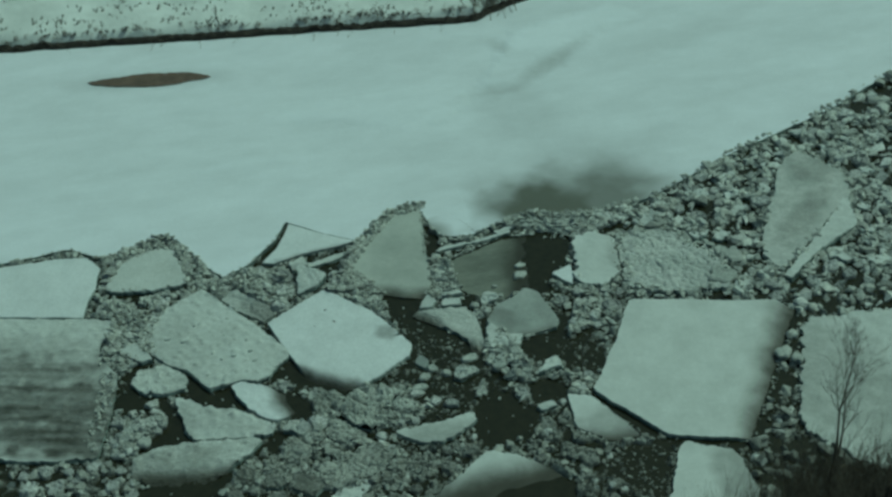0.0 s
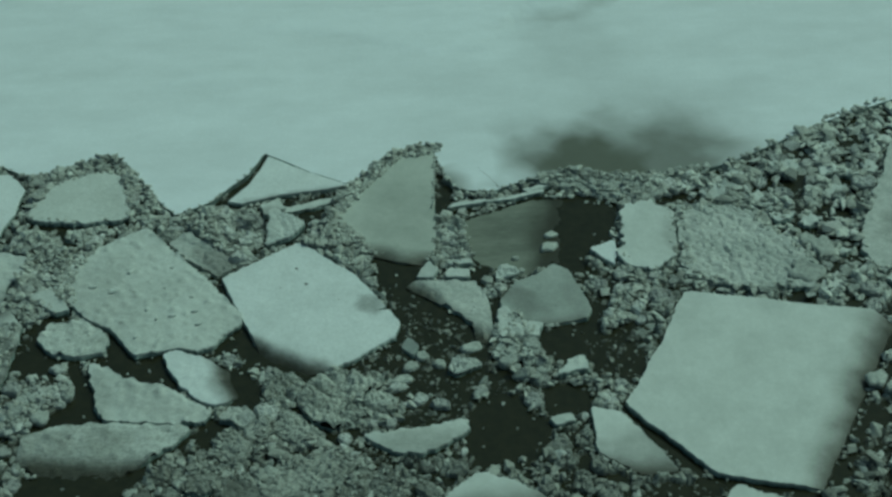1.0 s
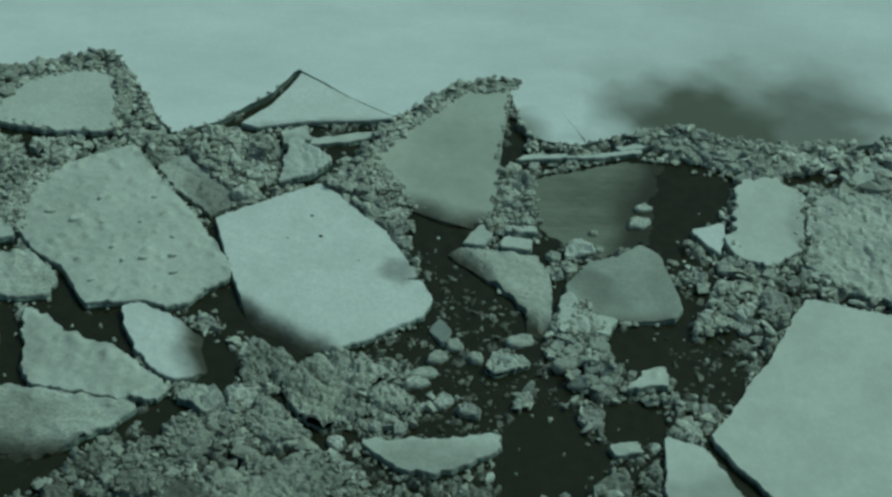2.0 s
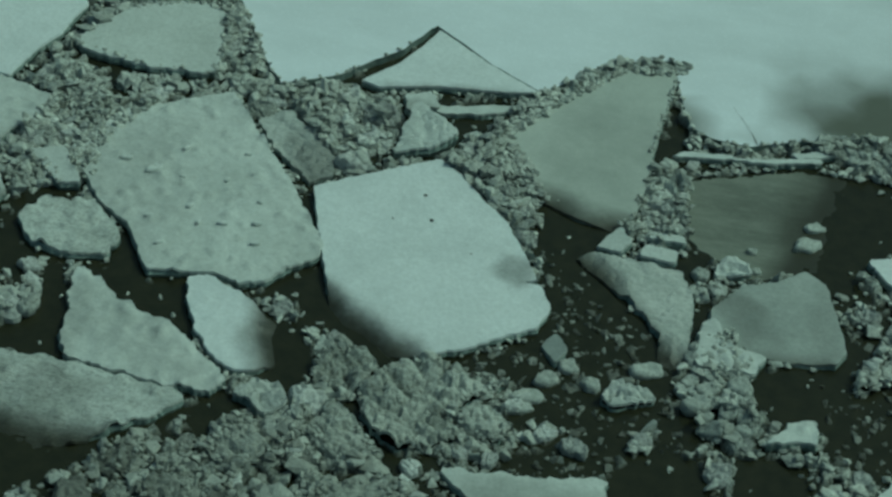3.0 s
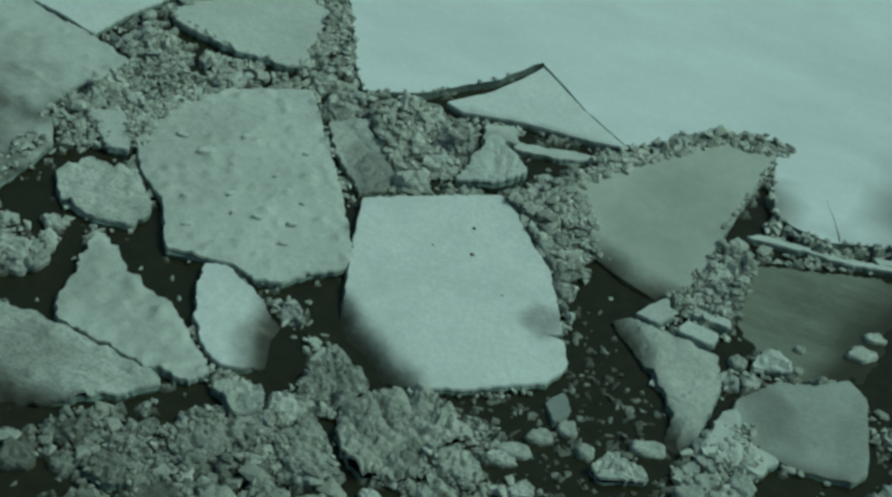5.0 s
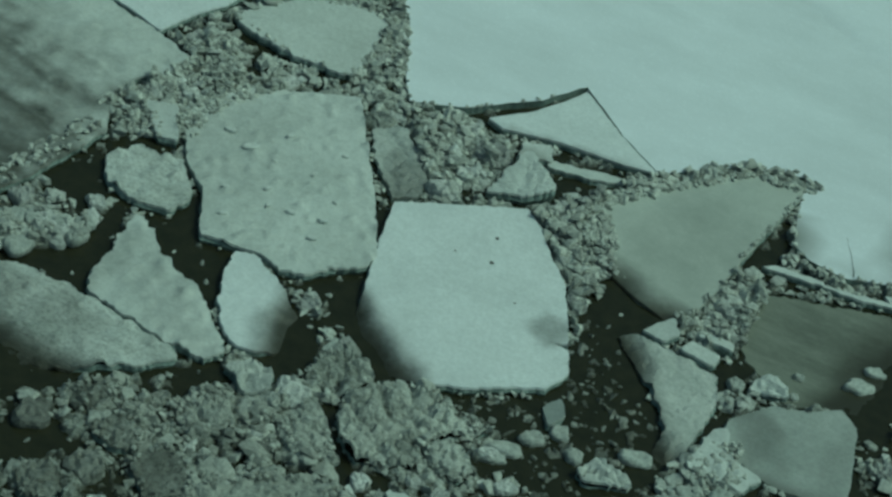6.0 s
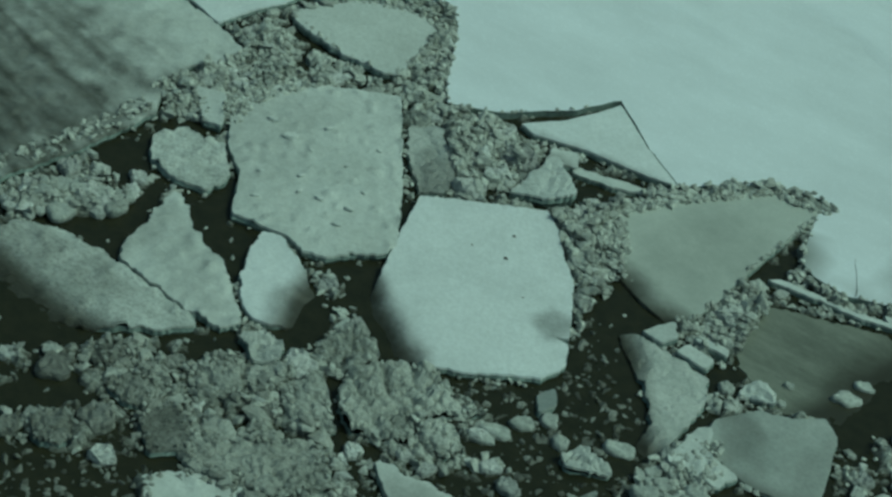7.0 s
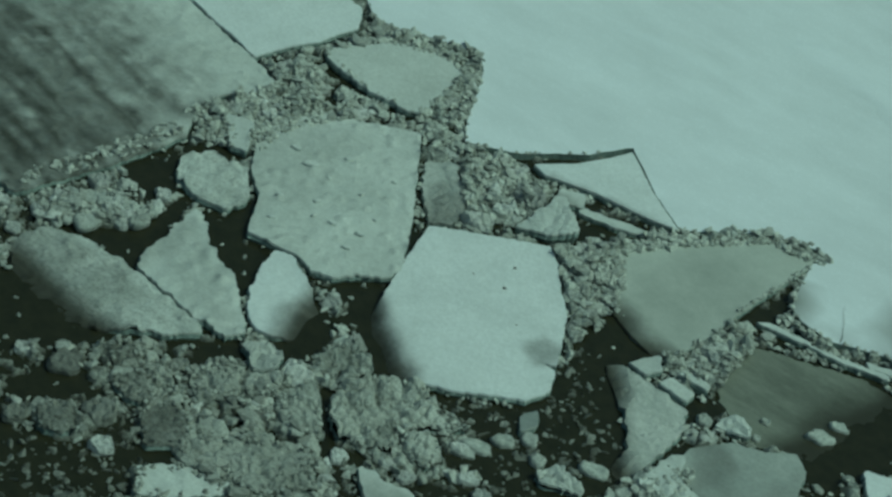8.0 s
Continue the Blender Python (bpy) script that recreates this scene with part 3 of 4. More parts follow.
ice_floe([(11.1, -1.7), (11.5, -1.5), (12.0, -2.7), (13.5, -3.1), (13.0, -4.2), (10.9, -4.1)], "white lumpy block of snow-ice against a grey floe", surface=GREY_SNOW, clods=0.4, lumps=0.1, spacing=0.16, jag=0.14, top=0.42, cut=0.06)
ice_floe([(6.2, 1.3), (6.9, 1.7), (8.5, 1.5), (10.2, 1.2), (10.7, 0.0), (10.8, -1.1), (10.5, -3.6), (10.0, -4.3), (9.5, -4.1), (9.6, -2.6), (8.5, -0.9), (7.5, 0.0)], "grey tapering floe of rough bare ice awash on one side", surface=WORN_ICE, dip=(-0.8, -0.6, 0.4, 0.26), crumble=0.08, spacing=0.15, jag=0.12, top=0.3, cut=0.05)
ice_floe([(10.3, 7.2), (14.5, 9.0), (18.0, 8.9), (18.2, 6.2), (16.0, 3.0), (13.0, 1.6), (10.6, 3.2)], "flooded plate of dark ice just awash", surface=WET_ICE, top=0.05, dip=(0.9, -0.2, 0.0, 0.03), lumps=0.02, spacing=0.3)
ice_floe([(22.2, -1.2), (32.6, -4.3), (33.5, -5.5), (25.6, -18.3), (24.5, -18.0), (20.3, -16.5), (16.7, -10.5), (19.7, -5.8)],
         "very large square snowy floe with one flooded side", surface=DULL_SNOW, dip=(0.86, -0.5, 3.8, 0.16), cut=0.03, jag=0.08, spacing=0.5)
ice_floe([(14.8, -10.5), (16.4, -11.2), (18.5, -15.9), (16.5, -16.0), (14.5, -14.0)], "snowy corner piece cracked off a large floe", surface=DULL_SNOW, dark_areas=[(16.3, -14.4, 2.2, 1.8, 0.35, 0.4)], jag=0.1, cut=0.05, dip=(-0.3, -1.0, 0.8, 0.2))
ice_floe([(20.9, -17.4), (24.2, -19.3), (24.4, -23.8), (22.7, -25.2), (18.2, -23.3)], "dull snowy floe under the bank scrub", surface=DULL_SNOW, dark_areas=[(24.0, -22.0, 2.0, 3.5, 0.4, 0)])
ice_floe([(33.8, -6.9), (40.4, -7.5), (45.3, -12.5), (39.8, -25.8), (34.0, -23.8), (31.8, -22.3), (29.3, -17.8)], "broad snow-covered floe beside the wooded bank", surface=GREY_SNOW, dark_areas=[(33.0, -14.0, 5.0, 9.0, 0.3, 0.4), (37.0, -22.0, 6.0, 3.0, 0.2, 0)], jag=0.3, clods=0.3, lumps=0.06)
ice_floe([(20.1, 7.6), (21.9, 7.6), (23.2, 6.4), (22.5, 2.0), (21.0, 0.9), (19.3, 1.6)], "upright white block of clean ice", top=0.5, cut=0.16, jag=0.3, clods=0.12, spacing=0.25, rim=0.35, surface=DULL_SNOW, dark_areas=[(22.8, 3.5, 0.7, 3.0, 0.25, 0)])
ice_floe([(23.4, 7.0), (27.1, 6.7), (29.2, 3.4), (30.2, 2.0), (29.8, -1.5), (26.2, -1.6), (22.7, 0.1)], "slab of crumbled grainy ice", surface=WORN_ICE, lumps=0.1, jag=0.3, top=0.42, crumble=0.16, clods=0.4, spacing=0.17, rim=0.4)
ice_floe([(38.6, 11.8), (40.8, 13.6), (43.1, 9.8), (42.8, 6.8), (38.8, 3.2), (34.2, -1.2), (33.7, 1.8), (35.1, 5.3), (37.1, 8.7)], "long grey slab tilted up on the rubble", surface=WORN_ICE, dark_areas=[(38.0, 5.0, 4.0, 1.2, 0.3, 0.8), (41.0, 11.0, 2.0, 2.5, 0.25, 0)], top=0.55, tilt=(0.02, 0.01), cut=0.05, jag=0.16, clods=0.25, spacing=0.25, rim=0.2)
ice_floe([(42.2, 6.6), (41.9, 3.0), (37.8, 0.5), (34.6, -2.3), (34.0, -1.9), (38.8, 2.8)], "pale strip of split ice on edge", top=0.62, surface=GREY_SNOW, jag=0.14, clods=0.2, spacing=0.25, rim=0.1)
ice_floe([(17.5, 3.5), (19.2, 4.1), (18.7, 1.6)], "small white triangular floe afloat in dark water")
ice_floe([(2.1, -11.1), (3.9, -11.3), (7.9, -10.6), (8.0, -11.6), (5.4, -13.1), (3.7, -12.8)], "crescent-shaped floe of dull snowy ice", cut=0.15, surface=GREY_SNOW, jag=0.16, dark_areas=[(5.0, -12.2, 3.0, 0.9, 0.3, 0.1)], spacing=0.25)
ice_floe([(3.7, -18.1), (8.1, -14.7), (11.5, -17.2), (12.9, -19.4), (11.3, -22.6), (2.8, -21.2)], "pale floe with a silt-covered flooded half", surface=DULL_SNOW, dip=(0.1, -1.0, -3.2, 0.12))
ice_floe([(-0.8, -7.8), (0.2, -6.2), (1.5, -5.6), (2.3, -6.1), (4.3, -6.4), (2.9, -7.6), (2.3, -8.7), (2.9, -9.5), (1.6, -10.3), (0.6, -10.4), (-0.4, -9.4)], "slab of frozen rubble with deep cracks", surface=ROUGH_ICE, lumps=0.1, jag=0.16, top=0.44, crumble=0.5, spacing=0.12, rim=0.25, cut=0.05)
ice_floe([(2.5, -9.0), (2.9, -7.95), (3.6, -7.8), (4.5, -8.6), (4.3, -9.4), (3.2, -9.5)], "rounded cake of rubble ice split from a larger slab", surface=ROUGH_ICE, jag=0.14, top=0.4, crumble=0.5, spacing=0.12, cut=0.12, rim=0.2)
ice_floe([(-2.6, -7.8), (-2.8, -6.7), (-2.2, -5.7), (-0.9, -5.9), (-0.5, -6.8), (-1.1, -8.0)], "small rough cake of brash ice", surface=ROUGH_ICE, lumps=0.1, jag=0.18, crumble=0.55, spacing=0.12, top=0.42, cut=0.08, rim=0.15)

ice_floe([(-0.2, 9.7), (1.9, 10.3), (3.95, 10.9), (3.9, 10.5), (2.1, 9.8), (0.1, 9.3)], "thin grey-white sliver of ice along a dark lead", cut=0.1, jag=0.12, surface=GREY_SNOW, top=0.25, group="small ice pieces")
ice_floe([(-3.7, -15.2), (-2.5, -13.5), (0.1, -11.7), (1.9, -13.3), (0.9, -14.6), (-0.1, -15.4), (-1.1, -15.1), (-2.6, -16.0)], "broad grey slab of slushy ice frozen into rubble", surface=ROUGH_ICE, crumble=0.3, spacing=0.14, jag=0.2, top=0.36, clods=0.2, tilt=(0.02, -0.02), rim=0.35)
ice_floe([(-5.9, -11.7), (-4.7, -10.2), (-3.5, -9.2), (-2.7, -10.4), (-3.6, -11.9), (-4.8, -12.7)], "pale slab of slushy ice at the rim of the rubble", surface=ROUGH_ICE, crumble=0.35, spacing=0.14, jag=0.2, top=0.32, tilt=(0.03, -0.03), rim=0.35)
ice_floe([(-2.5, -10.4), (-1.6, -8.9), (-0.7, -9.6), (0.3, -10.9), (-1.1, -11.5)], "angular slab of rubble ice beside a dark crack", surface=ROUGH_ICE, crumble=0.35, spacing=0.13, jag=0.14, top=0.38, tilt=(-0.03, 0.04), rim=0.3)
ice_floe([(-3.8, -17.2), (-2.5, -15.9), (-0.3, -15.6), (-1.2, -17.2), (-3.0, -18.4)], "pale flat slab under the muddy rubble field", surface=GREY_SNOW, clods=0.5, spacing=0.16, jag=0.16, top=0.36, lumps=0.08, rim=0.25)
ice_floe([(-5.3, -9.0), (-4.7, -8.2), (-3.7, -8.2), (-3.4, -9.2), (-4.1, -9.8), (-4.8, -9.3)], "small pale block with a rough top beside dark water", surface=WORN_ICE, crumble=0.25, spacing=0.13, jag=0.12, top=0.45)
ice_floe([(-15.5, 2.8), (-14.2, 3.2), (-13.0, 1.3), (-13.9, 1.2)], "upturned grey slab leaning in packed rubble", surface=GREY_SNOW, spacing=0.16, jag=0.08, top=0.5, tilt=(0.06, 0.1), clods=0.3, group="small ice pieces")
ice_floe([(13.4, -7.8), (14.4, -6.5), (15.3, -6.1), (15.3, -7.6), (14.6, -7.4)], "crooked pale block of ice between dark pools", surface=GREY_SNOW, spacing=0.15, jag=0.1, top=0.45, clods=0.4, lumps=0.1, group="small ice pieces")
ice_floe([(12.4, -11.1), (13.6, -10.8), (13.8, -11.4), (12.6, -11.7)], "narrow pale plate at the edge of a dark pool", surface=GREY_SNOW, spacing=0.15, jag=0.08, top=0.32, clods=0.3, group="small ice pieces")
ice_floe([(7.5, -6.5), (8.0, -5.5), (9.4, -5.7), (9.4, -6.2), (8.1, -6.8)], "low rough plate of pale ice among small brash", surface=WORN_ICE, crumble=0.3, spacing=0.13, jag=0.14, top=0.3)
ice_floe([(5.3, -3.9), (5.7, -3.4), (6.2, -4.3), (5.8, -4.9)], "small grey plate tipped on edge in dark water", surface=BARE_ICE, spacing=0.15, jag=0.06, top=0.3, tilt=(0.35, 0.1))
ice_floe([(6.9, 2.0), (7.3, 2.6), (7.8, 3.15), (8.25, 2.5), (7.9, 1.9)], "pale tilted slab at the tip of a grey floe", surface=GREY_SNOW, spacing=0.15, jag=0.08, top=0.42, tilt=(0.1, 0.15), group="small ice pieces")
ice_floe([(8.6, 1.7), (8.8, 2.3), (10.1, 2.15), (9.95, 1.6)], "short pale block of ice lying on brash", surface=GREY_SNOW, spacing=0.15, jag=0.06, top=0.5, tilt=(0.0, 0.12), group="small ice pieces")
ice_floe([(8.9, 2.8), (9.1, 3.2), (10.3, 3.15), (10.4, 2.75)], "thin splinter of pale ice across the rubble", surface=GREY_SNOW, spacing=0.15, jag=0.05, top=0.5, group="small ice pieces")
ice_floe([(11.5, 1.4), (11.8, 2.3), (12.8, 2.5), (13.0, 1.7)], "crumbling pale cake at the rim of a flooded plate", surface=GREY_SNOW, crumble=0.3, spacing=0.13, jag=0.12, top=0.35, group="small ice pieces")
ice_floe([(-8.6, -17.5), (-8.1, -16.3), (-6.9, -16.7), (-6.8, -17.7), (-7.8, -18.3)], "small rounded lumpy floe among muddy rubble", surface=MUDDY_SLAB, crumble=0.3, spacing=0.13, jag=0.1, top=0.42, cut=0.2, rim=0.15)
ice_floe([(-5.7, -14.9), (-5.1, -13.4), (-3.7, -14.3), (-3.3, -15.1), (-4.4, -16.2)], "low smooth muddy slab sunk in the slush", surface=MUDDY_SLAB, crumble=0.08, spacing=0.16, jag=0.12, top=0.34, rim=0.2)

for sliver in ([(9.7, 8.6), (10.2, 9.1), (12.2, 9.2), (12.1, 8.9)], [(11.8, 8.95), (13.7, 9.3), (15.8, 9.8), (15.9, 9.6), (13.8, 9.0)], [(14.6, 9.9), (16.4, 10.5), (16.6, 10.2), (14.9, 9.6)]):
    ice_floe(sliver, "thin splinter of ice along the broken sheet", top=0.3, cut=0.08, jag=0.08, surface=DULL_SNOW, group="ice splinters", thick=0.6)

# ---- the jam between the floes ----
OPEN = [
    [(-11.4, -3.6), (-10.6, -1.8), (-9.3, -3.4), (-8.0, -3.6), (-7.4, -6.3), (-9.0, -5.4)],
    [(-4.6, -3.1), (-3.1, -1.2), (-2.3, -4.2), (-3.0, -3.9)],
    [(-5.7, -4.2), (-3.3, -5.2), (-2.8, -7.4), (-4.2, -8.3)],
    [(-2.2, -4.5), (0.1, -4.6), (1.3, -5.7), (-0.5, -6.5), (-1.7, -5.5)],
    [(-16.3, -8.3), (-15.3, -7.8), (-13.2, -6.1), (-12.8, -3.3), (-11.9, -5.5), (-11.7, -8.2), (-14.2, -8.5)],
    [(-11.1, -12.7), (-7.0, -9.7), (-5.5, -9.0), (-4.9, -9.5), (-6.0, -10.1), (-6.9, -10.1), (-8.2, -11.2), (-9.6, -12.6), (-10.5, -13.6)],
]
OPEN += [
    [(8.4, -8.9), (10.7, -8.7), (12.3, -11.5), (11.5, -13.8), (8.0, -14.1), (7.9, -11.9)],
    [(16.9, 8.1), (20.0, 8.0), (18.8, 4.1), (16.4, 5.5)],
    [(13.3, -3.5), (16.4, -3.2), (15.3, -5.8), (14.0, -6.6), (13.2, -5.3)],
    [(14.6, 3.2), (18.2, 6.8), (19.0, 4.6), (15.9, 1.2)],
    [(-15.5, -12.4), (-12.5, -12.2), (-9.6, -12.8), (-12.3, -16.0), (-16.5, -14.2)],
    [(5.1, 3.7), (6.7, 2.4), (6.3, 0.7), (4.9, 1.1)],
]
OPEN += [
    [(8.9, 8.4), (9.7, 12.2), (10.3, 9.7), (9.9, 8.8), (9.1, 7.8)],
    [(0.3, 9.2), (3.5, 10.2), (2.1, 8.6), (1.1, 7.6)],
    [(-16.0, -1.8), (-15.1, -0.3), (-14.4, -2.2), (-14.3, -3.7), (-14.9, -4.3)],
    [(-10.9, -16.7), (-8.9, -14.7), (-7.4, -14.8), (-7.9, -15.6), (-9.2, -17.0), (-10.0, -17.7)],
    [(-4.6, -16.3), (-3.6, -15.5), (-3.0, -16.1), (-3.9, -17.0)],
    [(-7.0, -10.0), (-5.4, -9.2), (-4.9, -9.6), (-5.8, -10.1)],
    [(-0.1, 10.5), (1.8, 10.8), (3.7, 11.0), (1.9, 10.4), (0.0, 9.9)],
    [(-16.7, -3.4), (-15.3, -0.7), (-14.3, -2.0), (-15.4, -3.8)],
]
OPEN += [
    [(-15.5, -0.9), (-15.3, 0.3), (-14.2, 1.2), (-12.8, 0.7), (-13.2, 0.2), (-14.2, 0.4)],
    [(12.6, -8.5), (15.0, -8.4), (14.7, -10.3), (12.3, -10.8)],
    [(9.5, 1.9), (11.2, 2.8), (11.5, 1.0), (10.1, 0.7)],
    [(11.1, -0.4), (11.4, 0.2), (10.9, -3.4), (10.5, -3.8)],
    [(4.5, 2.8), (5.0, 4.3), (6.5, 3.9), (7.6, 3.3), (7.2, 2.4), (6.5, 1.7), (5.5, 2.1), (4.7, 1.4)],
]
SPARSE = [
    [(5.0, 1.9), (7.0, 0.1), (9.3, -2.7), (9.5, -4.6), (6.5, -5.8), (4.4, -5.6), (5.4, -2.0)],
    [(1.7, -5.8), (4.0, -4.6), (4.5, -5.9), (2.7, -6.7)],
    [(3.9, -4.6), (7.9, -2.6), (9.8, -4.4), (9.7, -6.8), (7.0, -7.9), (5.1, -7.9)],
    [(-9.4, -18.7), (-8.1, -18.5), (-6.4, -17.9), (-5.2, -16.5), (-4.6, -16.4), (-3.9, -17.4), (-3.2, -18.3), (-6.5, -21.5), (-9.5, -20.5)],
    [(3.9, -11.2), (6.2, -8.6), (9.2, -7.0), (7.6, -10.4)],
    [(15.8, -0.6), (18.9, -1.0), (18.2, -8.1), (15.8, -7.4)],
    [(17.6, -16.5), (20.2, -17.6), (18.0, -22.5), (14.6, -18.4)],
    [(8.8, -5.6), (11.0, -4.6), (12.6, -6.8), (10.4, -8.6)],
]


# broken slabs frozen into the rubble: muddy ones under the near bank, cleaner ones in the jam up the river
def slabs(count, box, sizes, seed, label, group, **look_of_it):
    r, done = random.Random(seed), []
    for _ in range(4000):
        if len(done) >= count:
            return
        x, y, s = r.uniform(*box[0]), r.uniform(*box[1]), r.uniform(*sizes)
        near = min(close([(x, y)], o)[0] for o, _ in FLOES)
        wet = min(close([(x, y)], o)[0] for o in OPEN + SPARSE)
        if near < 0.8 * s or wet < 0.6 * s or away([(x, y)], EDGE + bank_line)[0] < 1.3 * s or any(math.hypot(x - u, y - v) < s + t for u, v, t in done):
            continue
        done.append((x, y, s))
        turn, corners = r.uniform(0, 6.3), []
        n = r.choice((4, 5, 5, 6))
        for k in range(n):
            a = turn + (k + r.uniform(-0.25, 0.25)) * 2 * math.pi / n
            corners.append((x + math.cos(a) * s * r.uniform(0.75, 1.15), y + math.sin(a) * s * r.uniform(0.6, 0.95)))
        ice_floe(corners, label, top=r.uniform(0.22, 0.42), tilt=(r.gauss(0, 0.07), r.gauss(0, 0.07)), jag=0.25, spacing=0.17, group=group, rim=0.4, **look_of_it)


slabs(7, ((-15.5, 3.5), (-20.5, -9.5)), (0.7, 1.2), 5, "muddy slab frozen into dirty ice rubble", "muddy slabs", surface=MUDDY_SLAB, crumble=0.35, lumps=0.06)
slabs(46, ((24.0, 50.0), (-2.0, 20.0)), (0.5, 1.3), 6, "pale slab lying in the jammed rubble", "jammed slabs", surface=GREY_SNOW, clods=0.4, lumps=0.08)
slabs(10, ((-17.5, -6.0), (6.0, 13.0)), (0.5, 0.9), 7, "small grey slab in packed ice rubble", "packed slabs", surface=ROUGH_ICE, crumble=0.4, lumps=0.05)

# heaps pushed up over the rims of the floes
PILES = [
    [(0.7, 6.3), (3.0, 8.6), (4.3, 6.2), (4.8, 4.4), (4.7, 2.0), (3.8, 2.7), (2.6, 3.8)],
    [(1.1, 7.5), (4.0, 11.7), (6.8, 14.3), (9.0, 15.5), (10.5, 15.2), (9.9, 14.4), (7.5, 13.9), (5.1, 11.1), (3.3, 8.5)],
    [(8.8, 7.4), (9.9, 8.3), (10.5, 7.0), (10.6, 3.6), (9.2, 2.4), (8.3, 3.2)],
    [(10.1, -5.0), (11.0, -2.6), (12.2, -1.8), (13.0, -3.3), (13.0, -7.2), (12.3, -8.2), (11.2, -7.6)],
    [(16.5, -4.3), (17.8, -1.2), (19.7, 0.5), (20.7, -1.0), (18.5, -3.4)],
    [(-17.0, -8.2), (-16.4, -6.4), (-13.5, -4.6), (-12.9, -5.7), (-15.6, -8.7)],
]
PILES += [[(-17.0, 1.7), (-15.5, 6.2), (-15.7, 9.6), (-12.8, 6.6), (-14.4, 3.4), (-13.7, 0.9)], [(-7.0, 9.4), (-4.0, 10.2), (-1.9, 9.4), (-1.9, 6.2), (-4.0, 5.6), (-5.6, 8.0)]]
PILES += [[(-15.6, 14.5), (-13.6, 15.2), (-10.6, 16.5), (-9.3, 15.3), (-7.5, 11.2), (-8.0, 10.4), (-9.4, 12.5), (-10.0, 14.6), (-11.5, 14.7), (-13.7, 14.0)],
          [(15.2, 10.5), (17.0, 11.7), (19.4, 11.0), (23.2, 10.4), (26.6, 11.1), (26.6, 9.4), (23.2, 8.3), (20.9, 8.1), (18.9, 8.9), (17.4, 9.7)]]
PILES += [[(-14.3, 3.0), (-13.9, 5.0), (-12.6, 6.8), (-11.2, 7.5), (-11.5, 6.5), (-12.5, 5.0), (-12.9, 3.4), (-12.6, 2.0), (-13.3, 1.6)]]
PILES += [[(-18.3, -8.2), (-16.9, -4.2), (-16.3, -2.0), (-15.8, 0.4), (-16.8, 0.8), (-17.5, -2.5), (-18.8, -6.5)]]
CRACKS = [[(-4.3, 10.5), (-2.2, 12.4), (-0.6, 15.4)], [(-26.0, 9.9), (-16.2, 7.0)], [(-15.7, 10.1), (-12.5, 9.4), (-9.4, 9.4)],
          [(-4.4, 2.6), (-3.0, -1.0), (-4.7, -3.0), (-6.0, -3.8)], [(-12.0, -8.2), (-6.8, -9.4)], [(20.2, -17.0), (24.8, -18.6)], [(-10.7, -0.4), (-10.2, -1.9)], [(16.9, -11.2), (19.4, -15.8)],
          [(-0.7, -12.1), (0.2, -11.7), (1.8, -10.8)], [(-1.2, -8.6), (-0.2, -10.0), (1.0, -11.2)], [(2.8, -7.7), (4.5, -8.2)]]


def along(points, line):
    """Distance of points to an open line."""
    p, q, best = np.asarray(points, float), np.asarray(line, float), np.full(len(points), 1e9)
    for a, b in zip(q, q[1:]):
        e, w = b - a, p - a
        k = np.clip((w @ e) / max(e @ e, 1e-9), 0, 1)
        best = np.minimum(best, np.hypot(*(w - k[:, None] * e).T))
    return best


SOLID = EDGE + bank_line


def lying(points):
    """Distances to open water, thin brash, floes (less the rim that rubble covers), sheet ice, heaps, all floes, clean-edged floes."""
    p = np.asarray(points, float)
    open_water = np.minimum(np.min([close(p, o) for o in OPEN], 0), np.min([along(p, c) for c in CRACKS], 0) - 0.22)
    sparse = np.min([close(p, o) for o in SPARSE], 0)
    bodies = [close(p, o) for o, _ in FLOES]
    floe = np.min([d + rim for d, (_, rim) in zip(bodies, FLOES)], 0)
    clean = np.min([d for d, (_, rim) in zip(bodies, FLOES) if rim == 0], 0)
    return open_water, sparse, floe, away(p, SOLID), np.min([close(p, o) for o in PILES], 0), np.min(bodies, 0), clean


def lead(x, y):
    """How closed the pack is: looser up the river, tight below the muddy shore."""
    return 0.24 if x > 22 else 0.85 if y < -7.5 and x < 9 else 0.5


X0, X1, Y0, Y1, STEP = -28.0, 52.0, -28.0, 22.0, 0.125
gx, gy = np.arange(X0, X1, STEP), np.arange(Y0, Y1, STEP)
grid = np.array([(x, y) for y in gy for x in gx])
open_water, sparse, floe_gap, solid, heap, body, clean = lying(grid)
verts, dark_values = [], []
for k, (x, y) in enumerate(grid):
    if body[k] < -0.6 or solid[k] < -0.6:
        verts.append((x, y, -0.3))
        dark_values.append(0.85)
        continue
    shore = min(open_water[k] + 0.55 * noise.noise((x * 0.8, y * 0.8, 5)) + 0.35 * noise.noise((x * 2.1, y * 2.1, 6)), sparse[k] + 0.5 * noise.noise((x * 0.9, y * 0.9, 15)))
    shore = min(shore, 1.1 * noise.noise((x * 0.5, y * 0.5, 51)) + lead(x, y) + (0.5 if heap[k] < 0 else 0))
    pack = min(1.0, max(0.0, shore / 0.5 + 0.4))
    z = -0.3 + pack * (0.5 + clump(x, y)) + (0.14 if heap[k] < 0 else 0)
    z += 0.2 * pack * max(0.0, 1 - min(body[k], solid[k]) / 0.8)
    if heap[k] > 0:
        z -= 0.5 * pack * max(0.0, 1 - clean[k] / 0.3)
    if body[k] < 0.0 or solid[k] < 0.0:
        z = min(z, -0.05)
    verts.append((x, y, z))
    # low gaps get the shade between blocks painted into their colour
    dark_values.append(min(0.92, max(near_dark(x, y), 1.1 - 4.5 * z)))
w = len(gx)
